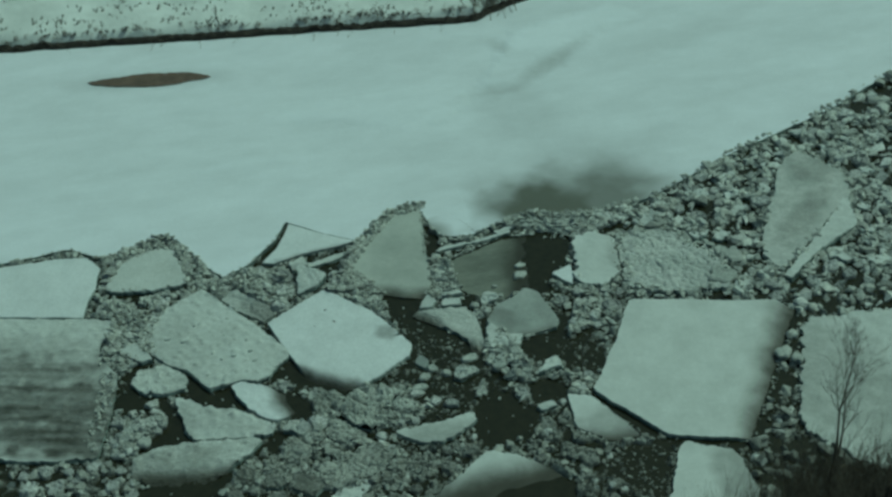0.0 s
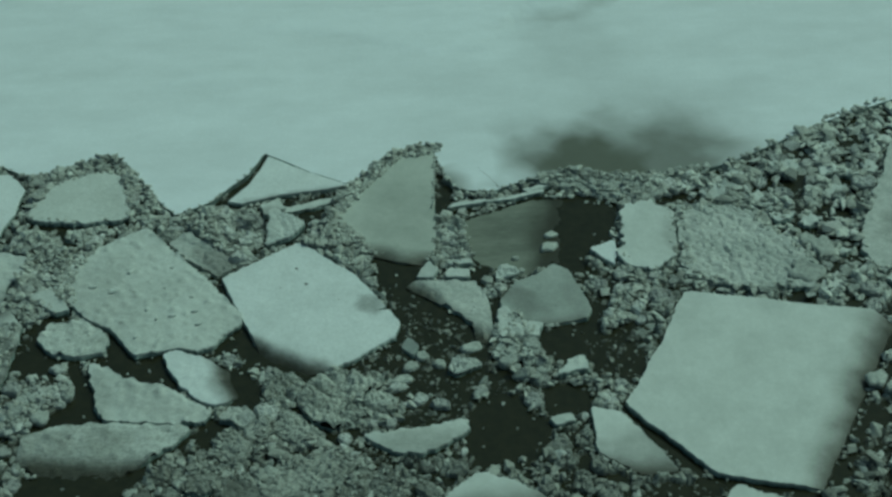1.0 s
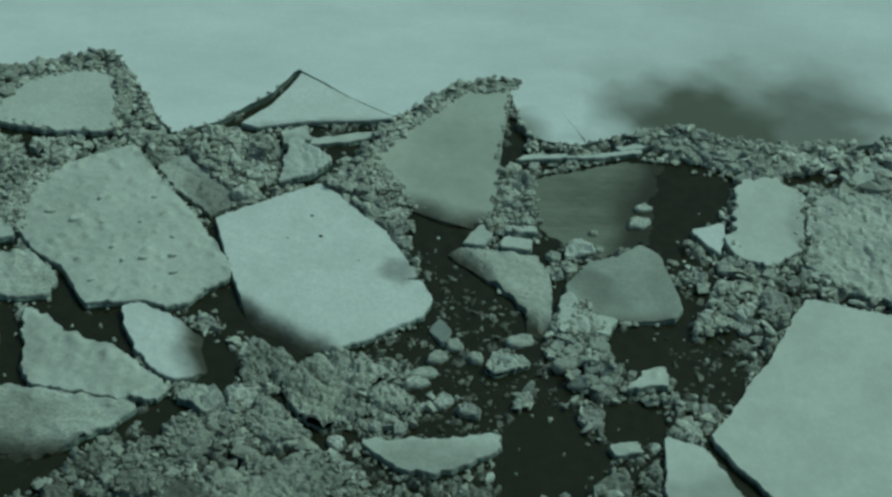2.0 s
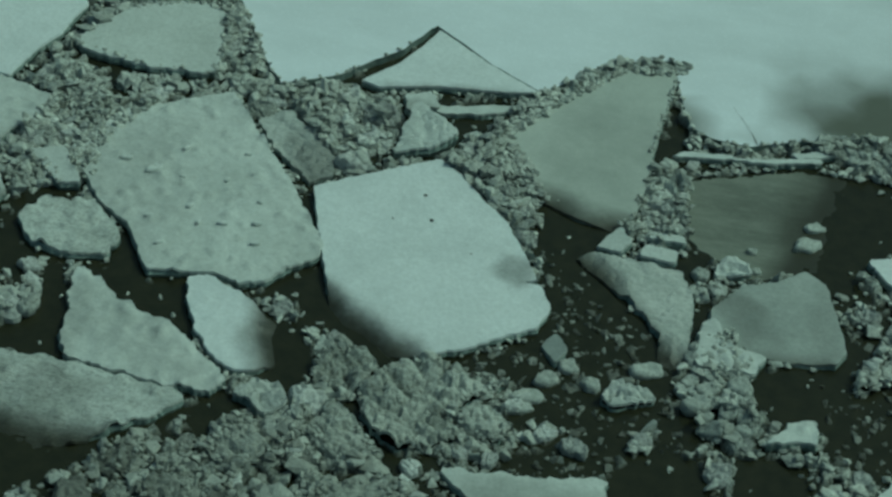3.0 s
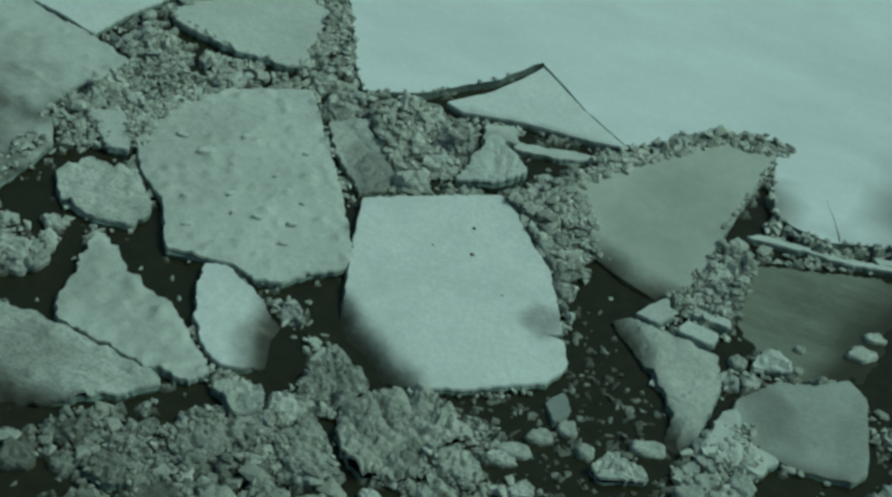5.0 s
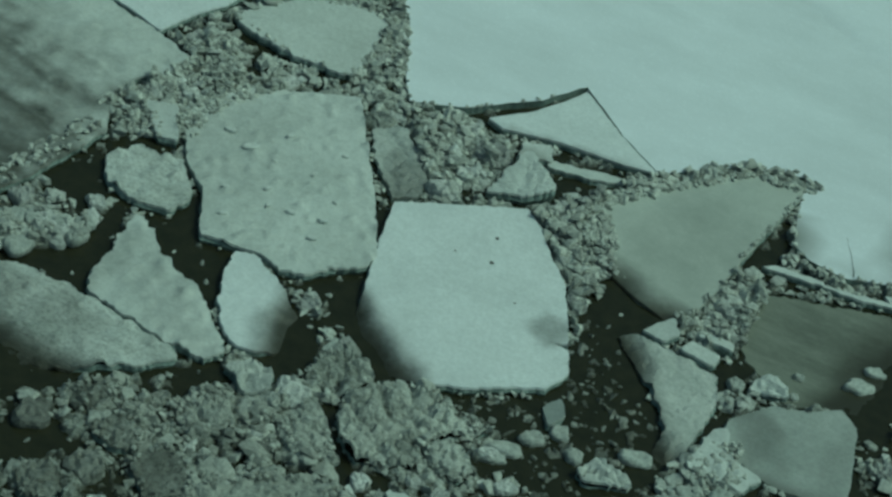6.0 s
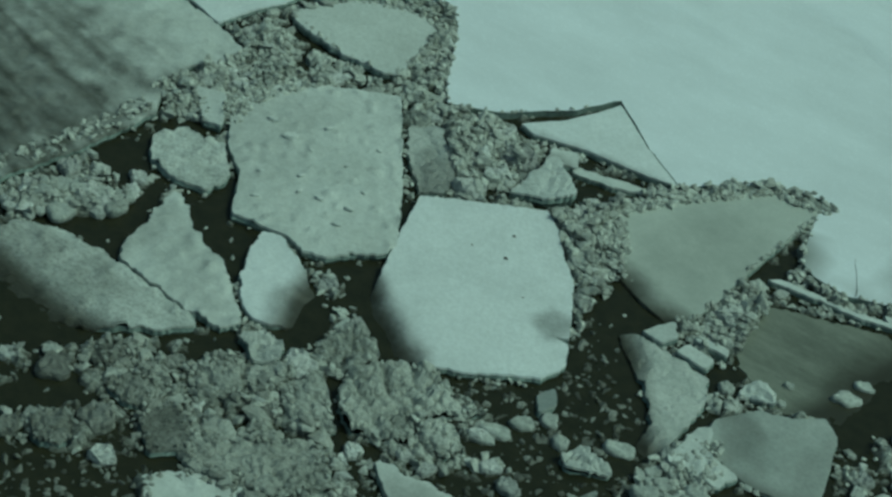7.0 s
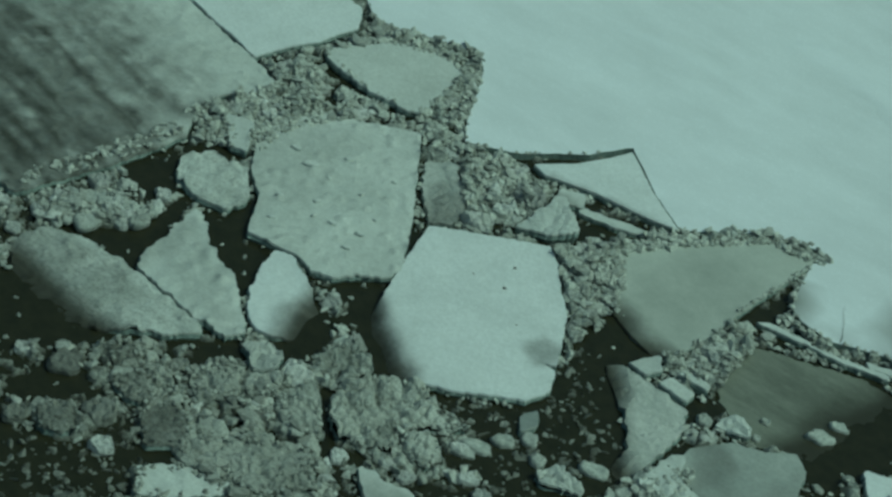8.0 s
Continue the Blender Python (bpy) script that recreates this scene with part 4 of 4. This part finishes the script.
faces = [(r * w + c, r * w + c + 1, (r + 1) * w + c + 1, (r + 1) * w + c) for r in range(len(gy) - 1) for c in range(w - 1)]
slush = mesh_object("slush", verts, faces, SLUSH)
# here the silt attribute carries that gap shade
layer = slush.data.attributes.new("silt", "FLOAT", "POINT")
layer.data.foreach_set("value", dark_values)
tagged(slush, "grey slush and frozen brash packed between the floes", "slush", kind="stuff")

# blocks of broken ice: a dozen shapes
SHAPES = []
for k in range(14):
    rnd = random.Random(40 + k)
    bm = bmesh.new()
    for _ in range(10 + k // 2):
        v = Vector((rnd.uniform(-1, 1), rnd.uniform(-1, 1), rnd.uniform(-1, 1)))
        v = v.normalized() * rnd.uniform(0.8, 1.1) if k > 8 else v / max(abs(v.x), abs(v.y), abs(v.z)) * rnd.uniform(0.6, 1.1)
        bm.verts.new((v.x * 0.55, v.y * rnd.uniform(0.35, 0.5), v.z * (0.27 if k % 2 else 0.38)))
    hull = bmesh.ops.convex_hull(bm, input=bm.verts[:])
    bmesh.ops.delete(bm, geom=list({g for g in hull["geom_interior"] + hull["geom_unused"] if isinstance(g, bmesh.types.BMVert)}), context="VERTS")
    bmesh.ops.recalc_face_normals(bm, faces=bm.faces[:])
    me = bpy.data.meshes.new("ice_block")
    bm.to_mesh(me)
    bm.free()
    me.materials.append(BLOCK)
    SHAPES.append((me, np.array([v.co for v in me.vertices]), [tuple(f.vertices) for f in me.polygons]))

# rounded lumps and cakes of refrozen rubble: ten shapes
CAKES, DARK_CAKES = [], []
for k in range(10):
    rc = random.Random(90 + k)
    bm = bmesh.new()
    bmesh.ops.create_icosphere(bm, subdivisions=3, radius=1.0)
    for v in bm.verts:
        a = math.atan2(v.co.y, v.co.x)
        out = 0.8 + 0.35 * noise.noise((math.cos(a) * 1.3, math.sin(a) * 1.3, k * 5.0)) + 0.12 * noise.noise((v.co.x * 5, v.co.y * 5, k))
        lump = 0.22 * noise.noise((v.co.x * 3, v.co.y * 3, v.co.z * 3 + k)) + 0.12 * noise.noise((v.co.x * 8, v.co.y * 8, k))
        flat = math.copysign(min(abs(v.co.z), 0.55) * 0.55, v.co.z)
        v.co = Vector((v.co.x * out, v.co.y * out * 0.75, flat + (lump if v.co.z > 0 else 0)))
    me = bpy.data.meshes.new("ice_cake")
    bm.to_mesh(me)
    bm.free()
    me.materials.append(CAKE)
    CAKES.append(me)
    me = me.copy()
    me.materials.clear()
    me.materials.append(DARK_CAKE)
    DARK_CAKES.append(me)

rnd = random.Random(12)
VIEW = [(-27, 9), (-24, -12), (-12, -22), (3, -20), (20, -29), (34, -29), (48, -8), (56, 30), (-27, 18)]
spots = np.array([(rnd.uniform(-28, 54), rnd.uniform(-28, 24)) for _ in range(230000)])
spots = spots[away(spots, VIEW) < 0]
open_water, sparse, floe_gap, solid, heap, body, clean = lying(spots)
loose, loose_faces, count, blocks, mud = [], [], 0, [], []
for k, (x, y) in enumerate(spots):
    piled = heap[k] < 0 and open_water[k] > 0
    if (floe_gap[k] < -0.04 and not piled) or solid[k] < (-0.5 if piled else -0.55 if x > 22 else -0.06):
        continue
    high = clump(x, y)
    chance, largest = min(0.85, max(0.3, 0.5 + 0.8 * noise.noise((x * 0.5, y * 0.5, 21)))) * min(1.0, max(0.1, 0.75 + 3.2 * high)), 1.1
    z = max(0.03, 0.17 + high + 0.1 * rnd.random())
    if piled:
        chance, z = 0.3 if 9.5 < x < 13.5 and y < -1.5 or x < -15.7 and y < 0.8 else 0.4 if 8.0 < x < 11.0 and y < 9.0 else 0.85, max(0.1, 0.38 + high + 0.12 * rnd.random())
        largest = 0.35 if body[k] < 0.1 else 0.6
    elif open_water[k] < 0.1:
        chance, largest, z = 0.008, 0.22, 0.02
    elif sparse[k] < 0.2:
        chance, largest, z = 0.11, 0.4, 0.0
    if body[k] < 0.05 or solid[k] < 0.05:
        z = 0.34 + 0.12 * rnd.random()
        if not piled:
            largest, chance = (0.45 if x > 22 else 0.22), 0.45 if open_water[k] > 0.1 else 0.0
            if solid[k] < -0.06:
                chance *= 0.6 * (1 + (solid[k] + 0.06) / 0.55)
    elif min(body[k], solid[k]) < 0.45 and open_water[k] > 0.25 and sparse[k] > 0.25:
        chance, z = max(chance, 0.6), z + 0.16 * (1 - min(body[k], solid[k]) / 0.45)
    if not piled and 1.1 * noise.noise((x * 0.5, y * 0.5, 51)) + lead(x, y) < 0.0:
        chance, z = chance * 0.25, 0.02
    if clean[k] < 0.4 and not piled:
        if clean[k] < 0.1:
            continue
        chance, z, largest = chance * 0.6, min(z, 0.12), min(largest, 0.3)
    if rnd.random() > chance:
        continue
    size = min(largest, 0.11 + 0.16 * rnd.expovariate(1.0) + (0.3 * rnd.random() if rnd.random() < 0.06 else 0))
    if x > 23:
        size = min(largest, size * 1.55)
        if rnd.random() < 0.5:
            continue
    turn = pose(x, y, z, rnd.gauss(0, 16), rnd.gauss(0, 16), rnd.uniform(0, 360)) @ Matrix.Diagonal((size * rnd.uniform(0.9, 1.4), size, size * rnd.uniform(0.7, 1.2), 1))
    if size > 0.52 and body[k] > 0.3 and solid[k] > 0.3 and len(blocks) < 290:
        blocks.append(turn)
        continue
    _, points, tris = SHAPES[rnd.randrange(len(SHAPES))]
    m = np.array(turn)
    loose.append(points @ m[:3, :3].T + m[:3, 3])
    sunk = rnd.uniform(0.4, 0.9) if sparse[k] < 0.2 and not piled else 0.0
    mud += [max(sunk, near_dark(x, y))] * len(points)
    loose_faces += [tuple(i + count for i in f) for f in tris]
    count += len(points)
brash = mesh_object("brash_ice", np.concatenate(loose), loose_faces, BRASH)
brash.data.attributes.new("silt", "FLOAT", "POINT").data.foreach_set("value", mud)
tagged(brash, "countless small broken pieces of grey-white ice", "brash ice", kind="stuff")


def ice_block(turn, label="jagged grey-white block of broken ice in the slush"):
    ob = new("ice_block", SHAPES[rnd.randrange(len(SHAPES))][0])
    ob.matrix_world = turn
    return tagged(ob, label, "ice block", "loose ice blocks")


for turn in blocks:
    ice_block(turn)
WHITE = []
for me in CAKES:
    me = me.copy()
    me.materials.clear()
    me.materials.append(LUMP)
    me.name = "snow_lump"
    me.shade_smooth()
    WHITE.append(me)


def snow_lump(turn, label="rounded white lump of snow-ice afloat in dark water"):
    ob = new("snow_lump", WHITE[rnd.randrange(len(WHITE))])
    ob.matrix_world = turn
    return tagged(ob, label, "ice block", "white snow lumps")


for x, y, long, wide, high, turn in ((15.2, 4.2, 1.3, 0.75, 0.8, 25), (15.5, 5.35, 0.9, 0.55, 0.7, 20), (13.0, 3.3, 0.5, 0.45, 0.7, 0), (13.15, 2.1, 0.4, 0.35, 0.6, 0), (9.15, -4.5, 1.5, 0.9, 0.9, 15),
                                     (6.3, -4.9, 0.8, 0.8, 0.9, 0), (7.2, -5.7, 0.75, 0.7, 0.9, 0), (5.6, -5.7, 1.1, 0.7, 0.8, 40), (4.6, -7.4, 1.3, 0.6, 0.8, 10), (11.0, 1.4, 0.75, 0.7, 0.9, 40),
                                     (10.95, 0.3, 1.1, 0.7, 0.9, -30), (11.75, 0.6, 0.75, 0.7, 0.9, 0), (5.0, -6.75, 1.3, 0.7, 0.8, 20)):
    snow_lump(pose(x, y, 0.05, 4, 5, turn) @ Matrix.Diagonal((long * 0.6, wide * 0.75, high * 0.75, 1)))
for heaped, box, label in ((PILES[-3], (15.2, 23.2, 8.2, 11.6), "pale lump of ice heaped on the broken sheet edge"), (PILES[3], (9.5, 13.6, -9, -2), "white lump of snow-ice heaped against a floe"), (PILES[5], (-17.2, -12.5, -9, -4.4), "pale lump of snow-ice in a low ridge")):
    set_down = []
    for _ in range(1500):
        x, y, s = rnd.uniform(*box[:2]), rnd.uniform(*box[2:]), rnd.uniform(0.3, 0.8)
        if away([(x, y)], heaped)[0] < -0.1 and all(math.hypot(x - u, y - v) > 0.62 * (s + q) for u, v, q in set_down):
            set_down.append((x, y, s))
            snow_lump(pose(x, y, 0.22, rnd.gauss(0, 10), rnd.gauss(0, 10), rnd.uniform(0, 360)) @ Matrix.Diagonal((s * 1.1, s, s * 1.1, 1)), label)
for x, y, s in ((31.3, 1.8, 2.2), (30.6, 2.6, 1.3), (29.7, -0.4, 2.4), (30.9, -10.3, 1.6), (31.6, -11.2, 1.2)):
    snow_lump(pose(x, y, 0.4, 5, 5, rnd.uniform(0, 90)) @ Matrix.Diagonal((s * 0.6, s * 0.55, 0.7, 1)), "white lump of snow-ice among crumbled rubble")
for x, y, s in ((0.1, 3.6, 0.1), (0.5, 2.1, 0.11), (-1.0, 1.9, 0.06), (2.2, 0.4, 0.06)):
    ob = new("mud_clod", SHAPES[9][0].copy())
    ob.data.materials.clear()
    ob.data.materials.append(EARTH)
    ob.matrix_world = pose(x, y, 0.37, 0, 0, rnd.uniform(0, 360)) @ Matrix.Diagonal((s * 2, s * 2, s, 1))
    tagged(ob, "small dark clod of mud on a snowy floe", "mud clod", "mud clods")
# clods of crusted snow standing out of the greyish floe
for x, y, long, turn in ((-10.5, 2.7, 0.42, 35), (-11.7, 3.2, 0.3, 10), (-9.5, 4.4, 0.36, 60), (-6.0, 0.3, 0.26, 20), (-7.3, 0.0, 0.28, 0), (-8.2, -0.1, 0.2, 80), (-10.1, -0.1, 0.22, 30),
                         (-7.1, 4.5, 0.18, 0), (-8.7, 0.8, 0.24, 50), (-6.1, 1.6, 0.16, 0), (-5.9, -0.9, 0.26, 15), (-9.4, -1.6, 0.24, 40), (-9.3, 2.5, 0.16, 0), (-7.6, 2.7, 0.2, 70)):
    ob = new("snow_clod", WHITE[rnd.randrange(len(WHITE))].copy())
    ob.data.materials.clear()
    ob.data.materials.append(DULL_SNOW)
    ob.matrix_world = pose(x, y, 0.455, 0, 0, turn) @ Matrix.Diagonal((long, long * 0.6, long * 0.8, 1))
    tagged(ob, "small pale clod of crusted snow on a greyish floe", "snow clod", "snow clods")


# cakes of refrozen rubble
placed = []
for x, y, size in ((5.7, -8.6, 0.55), (6.8, -9.1, 0.7), (3.9, -10.3, 0.5), (1.3, -11.2, 0.55), (-11.3, -15.2, 0.6), (-5.6, -17.2, 0.7), (-16.0, 8.3, 0.75)):
    placed.append((x, y, size))
    ob = new("ice_cake", CAKES[rnd.randrange(len(CAKES))])
    ob.matrix_world = pose(x, y, 0.12, 0, 0, rnd.uniform(0, 360)) @ Matrix.Diagonal((size, size, size, 1))
    tagged(ob, "rough lumpy cake of refrozen grey ice rubble", "ice cake", "rubble ice cakes")
tries = [(rnd.uniform(-26, 24), rnd.uniform(-24, 18)) for _ in range(3500)] + [(rnd.uniform(24, 50), rnd.uniform(-4, 20)) for _ in range(3000)]
gaps = list(zip(*lying(tries), away(tries, VIEW)))
for (x, y), (ow, sp, fl, so, he, bo, _, view) in zip(tries, gaps):
    size = rnd.uniform(0.5, 1.15)
    if len(placed) >= 260:
        break
    if x > 24:
        size *= 1.15
    if view > 0 or min(ow, sp) < 0.5 * size or bo < 0.75 * size or so < 0.75 * size:
        continue
    if any(math.hypot(x - px, y - py) < 0.9 * (size + ps) for px, py, ps in placed):
        continue
    placed.append((x, y, size))
    if x > 24 and rnd.random() < 0.6:
        long = size * rnd.uniform(1.3, 2.1)
        ice_block(pose(x, y, 0.2, rnd.gauss(0, 14), rnd.gauss(0, 14), rnd.uniform(0, 360)) @ Matrix.Diagonal((long, size * 1.2, size, 1)), "large angular block of ice jammed in rubble")
        continue
    # cakes inside the near-bank darkening take the darker copy
    muddy = near_dark(x, y) > 0.22
    ob = new("ice_cake", (DARK_CAKES if muddy else CAKES)[rnd.randrange(len(CAKES))])
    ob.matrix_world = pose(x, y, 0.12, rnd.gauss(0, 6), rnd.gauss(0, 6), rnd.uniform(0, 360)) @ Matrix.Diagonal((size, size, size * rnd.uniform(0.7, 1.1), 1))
    tagged(ob, "darker grey lumpy cake of refrozen ice rubble" if muddy else "rough lumpy cake of refrozen grey ice rubble", "ice cake", "rubble ice cakes")


# ---- bare trees and scrub on the banks ----
def tube(bm, points, radii, sides=5):
    rings = []
    for k, p in enumerate(points):
        d = (points[min(k + 1, len(points) - 1)] - points[max(k - 1, 0)]).normalized()
        u = d.orthogonal().normalized()
        v = d.cross(u)
        rings.append([bm.verts.new(p + (u * math.cos(a) + v * math.sin(a)) * radii[k]) for a in (2 * math.pi * s / sides for s in range(sides))])
    for a, b in zip(rings, rings[1:]):
        for s in range(sides):
            bm.faces.new((a[s], a[(s + 1) % sides], b[(s + 1) % sides], b[s]))
    bm.faces.new(rings[-1])
    bm.faces.new(rings[0][::-1])


def grow(bm, start, way, length, radius, r, depth, spread, sides=5):
    """A limb that wanders upward, and its forks."""
    points, radii, p, d, n = [start], [radius], start.copy(), way.normalized(), 6
    for k in range(n):
        d = (d + Vector((r.gauss(0, 0.12), r.gauss(0, 0.12), 0.06 + r.gauss(0, 0.05)))).normalized()
        p = p + d * length / n
        points.append(p.copy())
        radii.append(radius * (1 - 0.75 * (k + 1) / n))
    tube(bm, points, radii, sides)
    if depth:
        for k in range(2, n + 1):
            for _ in range(r.choice((1, 2, 2))):
                side = Vector((r.gauss(0, 1), r.gauss(0, 1), r.uniform(0.1, 0.9))).normalized()
                grow(bm, points[k], (d * (1 - spread) + side * spread), length * r.uniform(0.28, 0.5), max(0.006, radii[k] * 0.55), r, depth - 1, spread, 4 if depth > 1 else 3)


def bare_tree(x, y, z, high, seed, label, forks):
    r = random.Random(seed)
    tree = tagged(new("bare_tree"), label, "tree", "bare trees on the bank")
    tree.location = (x, y, z)
    bm = bmesh.new()
    base = [Vector((0, 0, -0.3)), Vector((0.05, 0.02, high * 0.1)), Vector((0.15, 0.0, high * 0.22)), Vector((0.3, 0.05, high * 0.34))]
    tube(bm, base, [0.2, 0.16, 0.14, 0.12], 8)
    part("trunk", bm, BARK, tree)
    for way, start, long in forks:
        bm = bmesh.new()
        grow(bm, base[start], Vector(way), high * long, 0.09 if long > 0.4 else 0.05, r, 3 if long > 0.4 else 2, 0.55)
        part("limb", bm, BARK, tree)
    return tree


def bare_shrub(seed, stems, high):
    r = random.Random(seed)
    bm = bmesh.new()
    for _ in range(stems):
        a = r.uniform(0, 2 * math.pi)
        grow(bm, Vector((r.gauss(0, 0.5), r.gauss(0, 0.5), -0.2)), Vector((math.cos(a) * 0.5, math.sin(a) * 0.5, 1.0)), high * r.uniform(0.6, 1.1), 0.03, r, 1, 0.5, 4)
    return bm


def on_land(x, y):
    return ground_height(x, y)


bare_tree(28.2, -26.0, on_land(28.2, -26.0), 12.0, 4, "leafless young tree forking low beside the river",
          [((0.05, 0.1, 1.0), 3, 0.62), ((0.45, 0.1, 0.9), 2, 0.55), ((0.7, -0.1, 0.6), 1, 0.38), ((-0.5, 0.1, 0.8), 1, 0.3), ((0.5, 0.3, 0.5), 1, 0.32)])
shrub = part("bare_shrub", bare_shrub(3, 16, 3.0), SCRUB)
tagged(shrub, "leafless brown scrub on the near bank", "shrub", "scrub on the near bank")
shrub.location = (25.5, -27.0, on_land(25.5, -27.0))
r = random.Random(8)
for k in range(60):
    x = r.uniform(19.0, 38.0)
    y = near_bank(x) - r.uniform(0.5, 3.0)
    copy_thing(shrub, pose(x, y, on_land(x, y) - 0.1, 0, 0, r.uniform(0, 360)) @ Matrix.Diagonal((1, 1, r.uniform(0.9, 1.7), 1)))
bush = part("bare_bush", bare_shrub(6, 12, 1.0), SCRUB)
tagged(bush, "low dark leafless bush on the far bank", "bush", "bushes along the far bank")
x = -28.0
bush.location = (x, far_bank(x) + 0.9, on_land(x, far_bank(x) + 0.9))
while x < 24:
    x += r.uniform(0.25, 0.8)
    y = far_bank(x) + abs(r.gauss(0.5, 0.5)) + 0.3 + (r.uniform(2, 7) if r.random() < 0.22 and x < 0 else 0)
    copy_thing(bush, pose(x, y, on_land(x, y) - 0.1, 0, 0, r.uniform(0, 360)) @ Matrix.Diagonal((1.2, 1.0, r.uniform(0.2, 0.55), 1)))

# a dark thicket where the bank turns
for k in range(9):
    x = r.uniform(20.6, 23.2)
    y = far_bank(x) + r.uniform(0.4, 2.2)
    copy_thing(bush, pose(x, y, on_land(x, y) - 0.1, 0, 0, r.uniform(0, 360)) @ Matrix.Diagonal((1.3, 1.2, r.uniform(1.2, 2.0), 1)))

# low dead growth poking through the snow along the far bank
rs = random.Random(71)
verts, faces = [], []
for _ in range(1100):
    x = rs.uniform(-42, 20)
    back = 0.9 + 5.0 * rs.random() ** 2.2
    if noise.noise((x * 0.35, back * 0.5, 63)) < 0.02:
        continue
    y, s = far_bank(x) + back, rs.uniform(0.12, 0.4)
    z = ground_height(x, y) - 0.05
    for _ in range(7):
        a, lean, tall = rs.uniform(0, 6.3), rs.uniform(0.1, 0.6) * s, s * rs.uniform(0.6, 1.3)
        n, wide = len(verts), 0.035 + 0.06 * s
        verts += [(x - wide * math.sin(a), y + wide * math.cos(a), z), (x + wide * math.sin(a), y - wide * math.cos(a), z), (x + wide * math.cos(a), y + wide * math.sin(a), z), (x + lean * math.cos(a), y + lean * math.sin(a), z + tall)]
        faces += [(n, n + 1, n + 3), (n + 1, n + 2, n + 3), (n + 2, n, n + 3)]
tagged(mesh_object("bank_scrub", verts, faces, STALKS), "low frosted dead stalks poking through snow along the far bank", "scrub", kind="stuff")
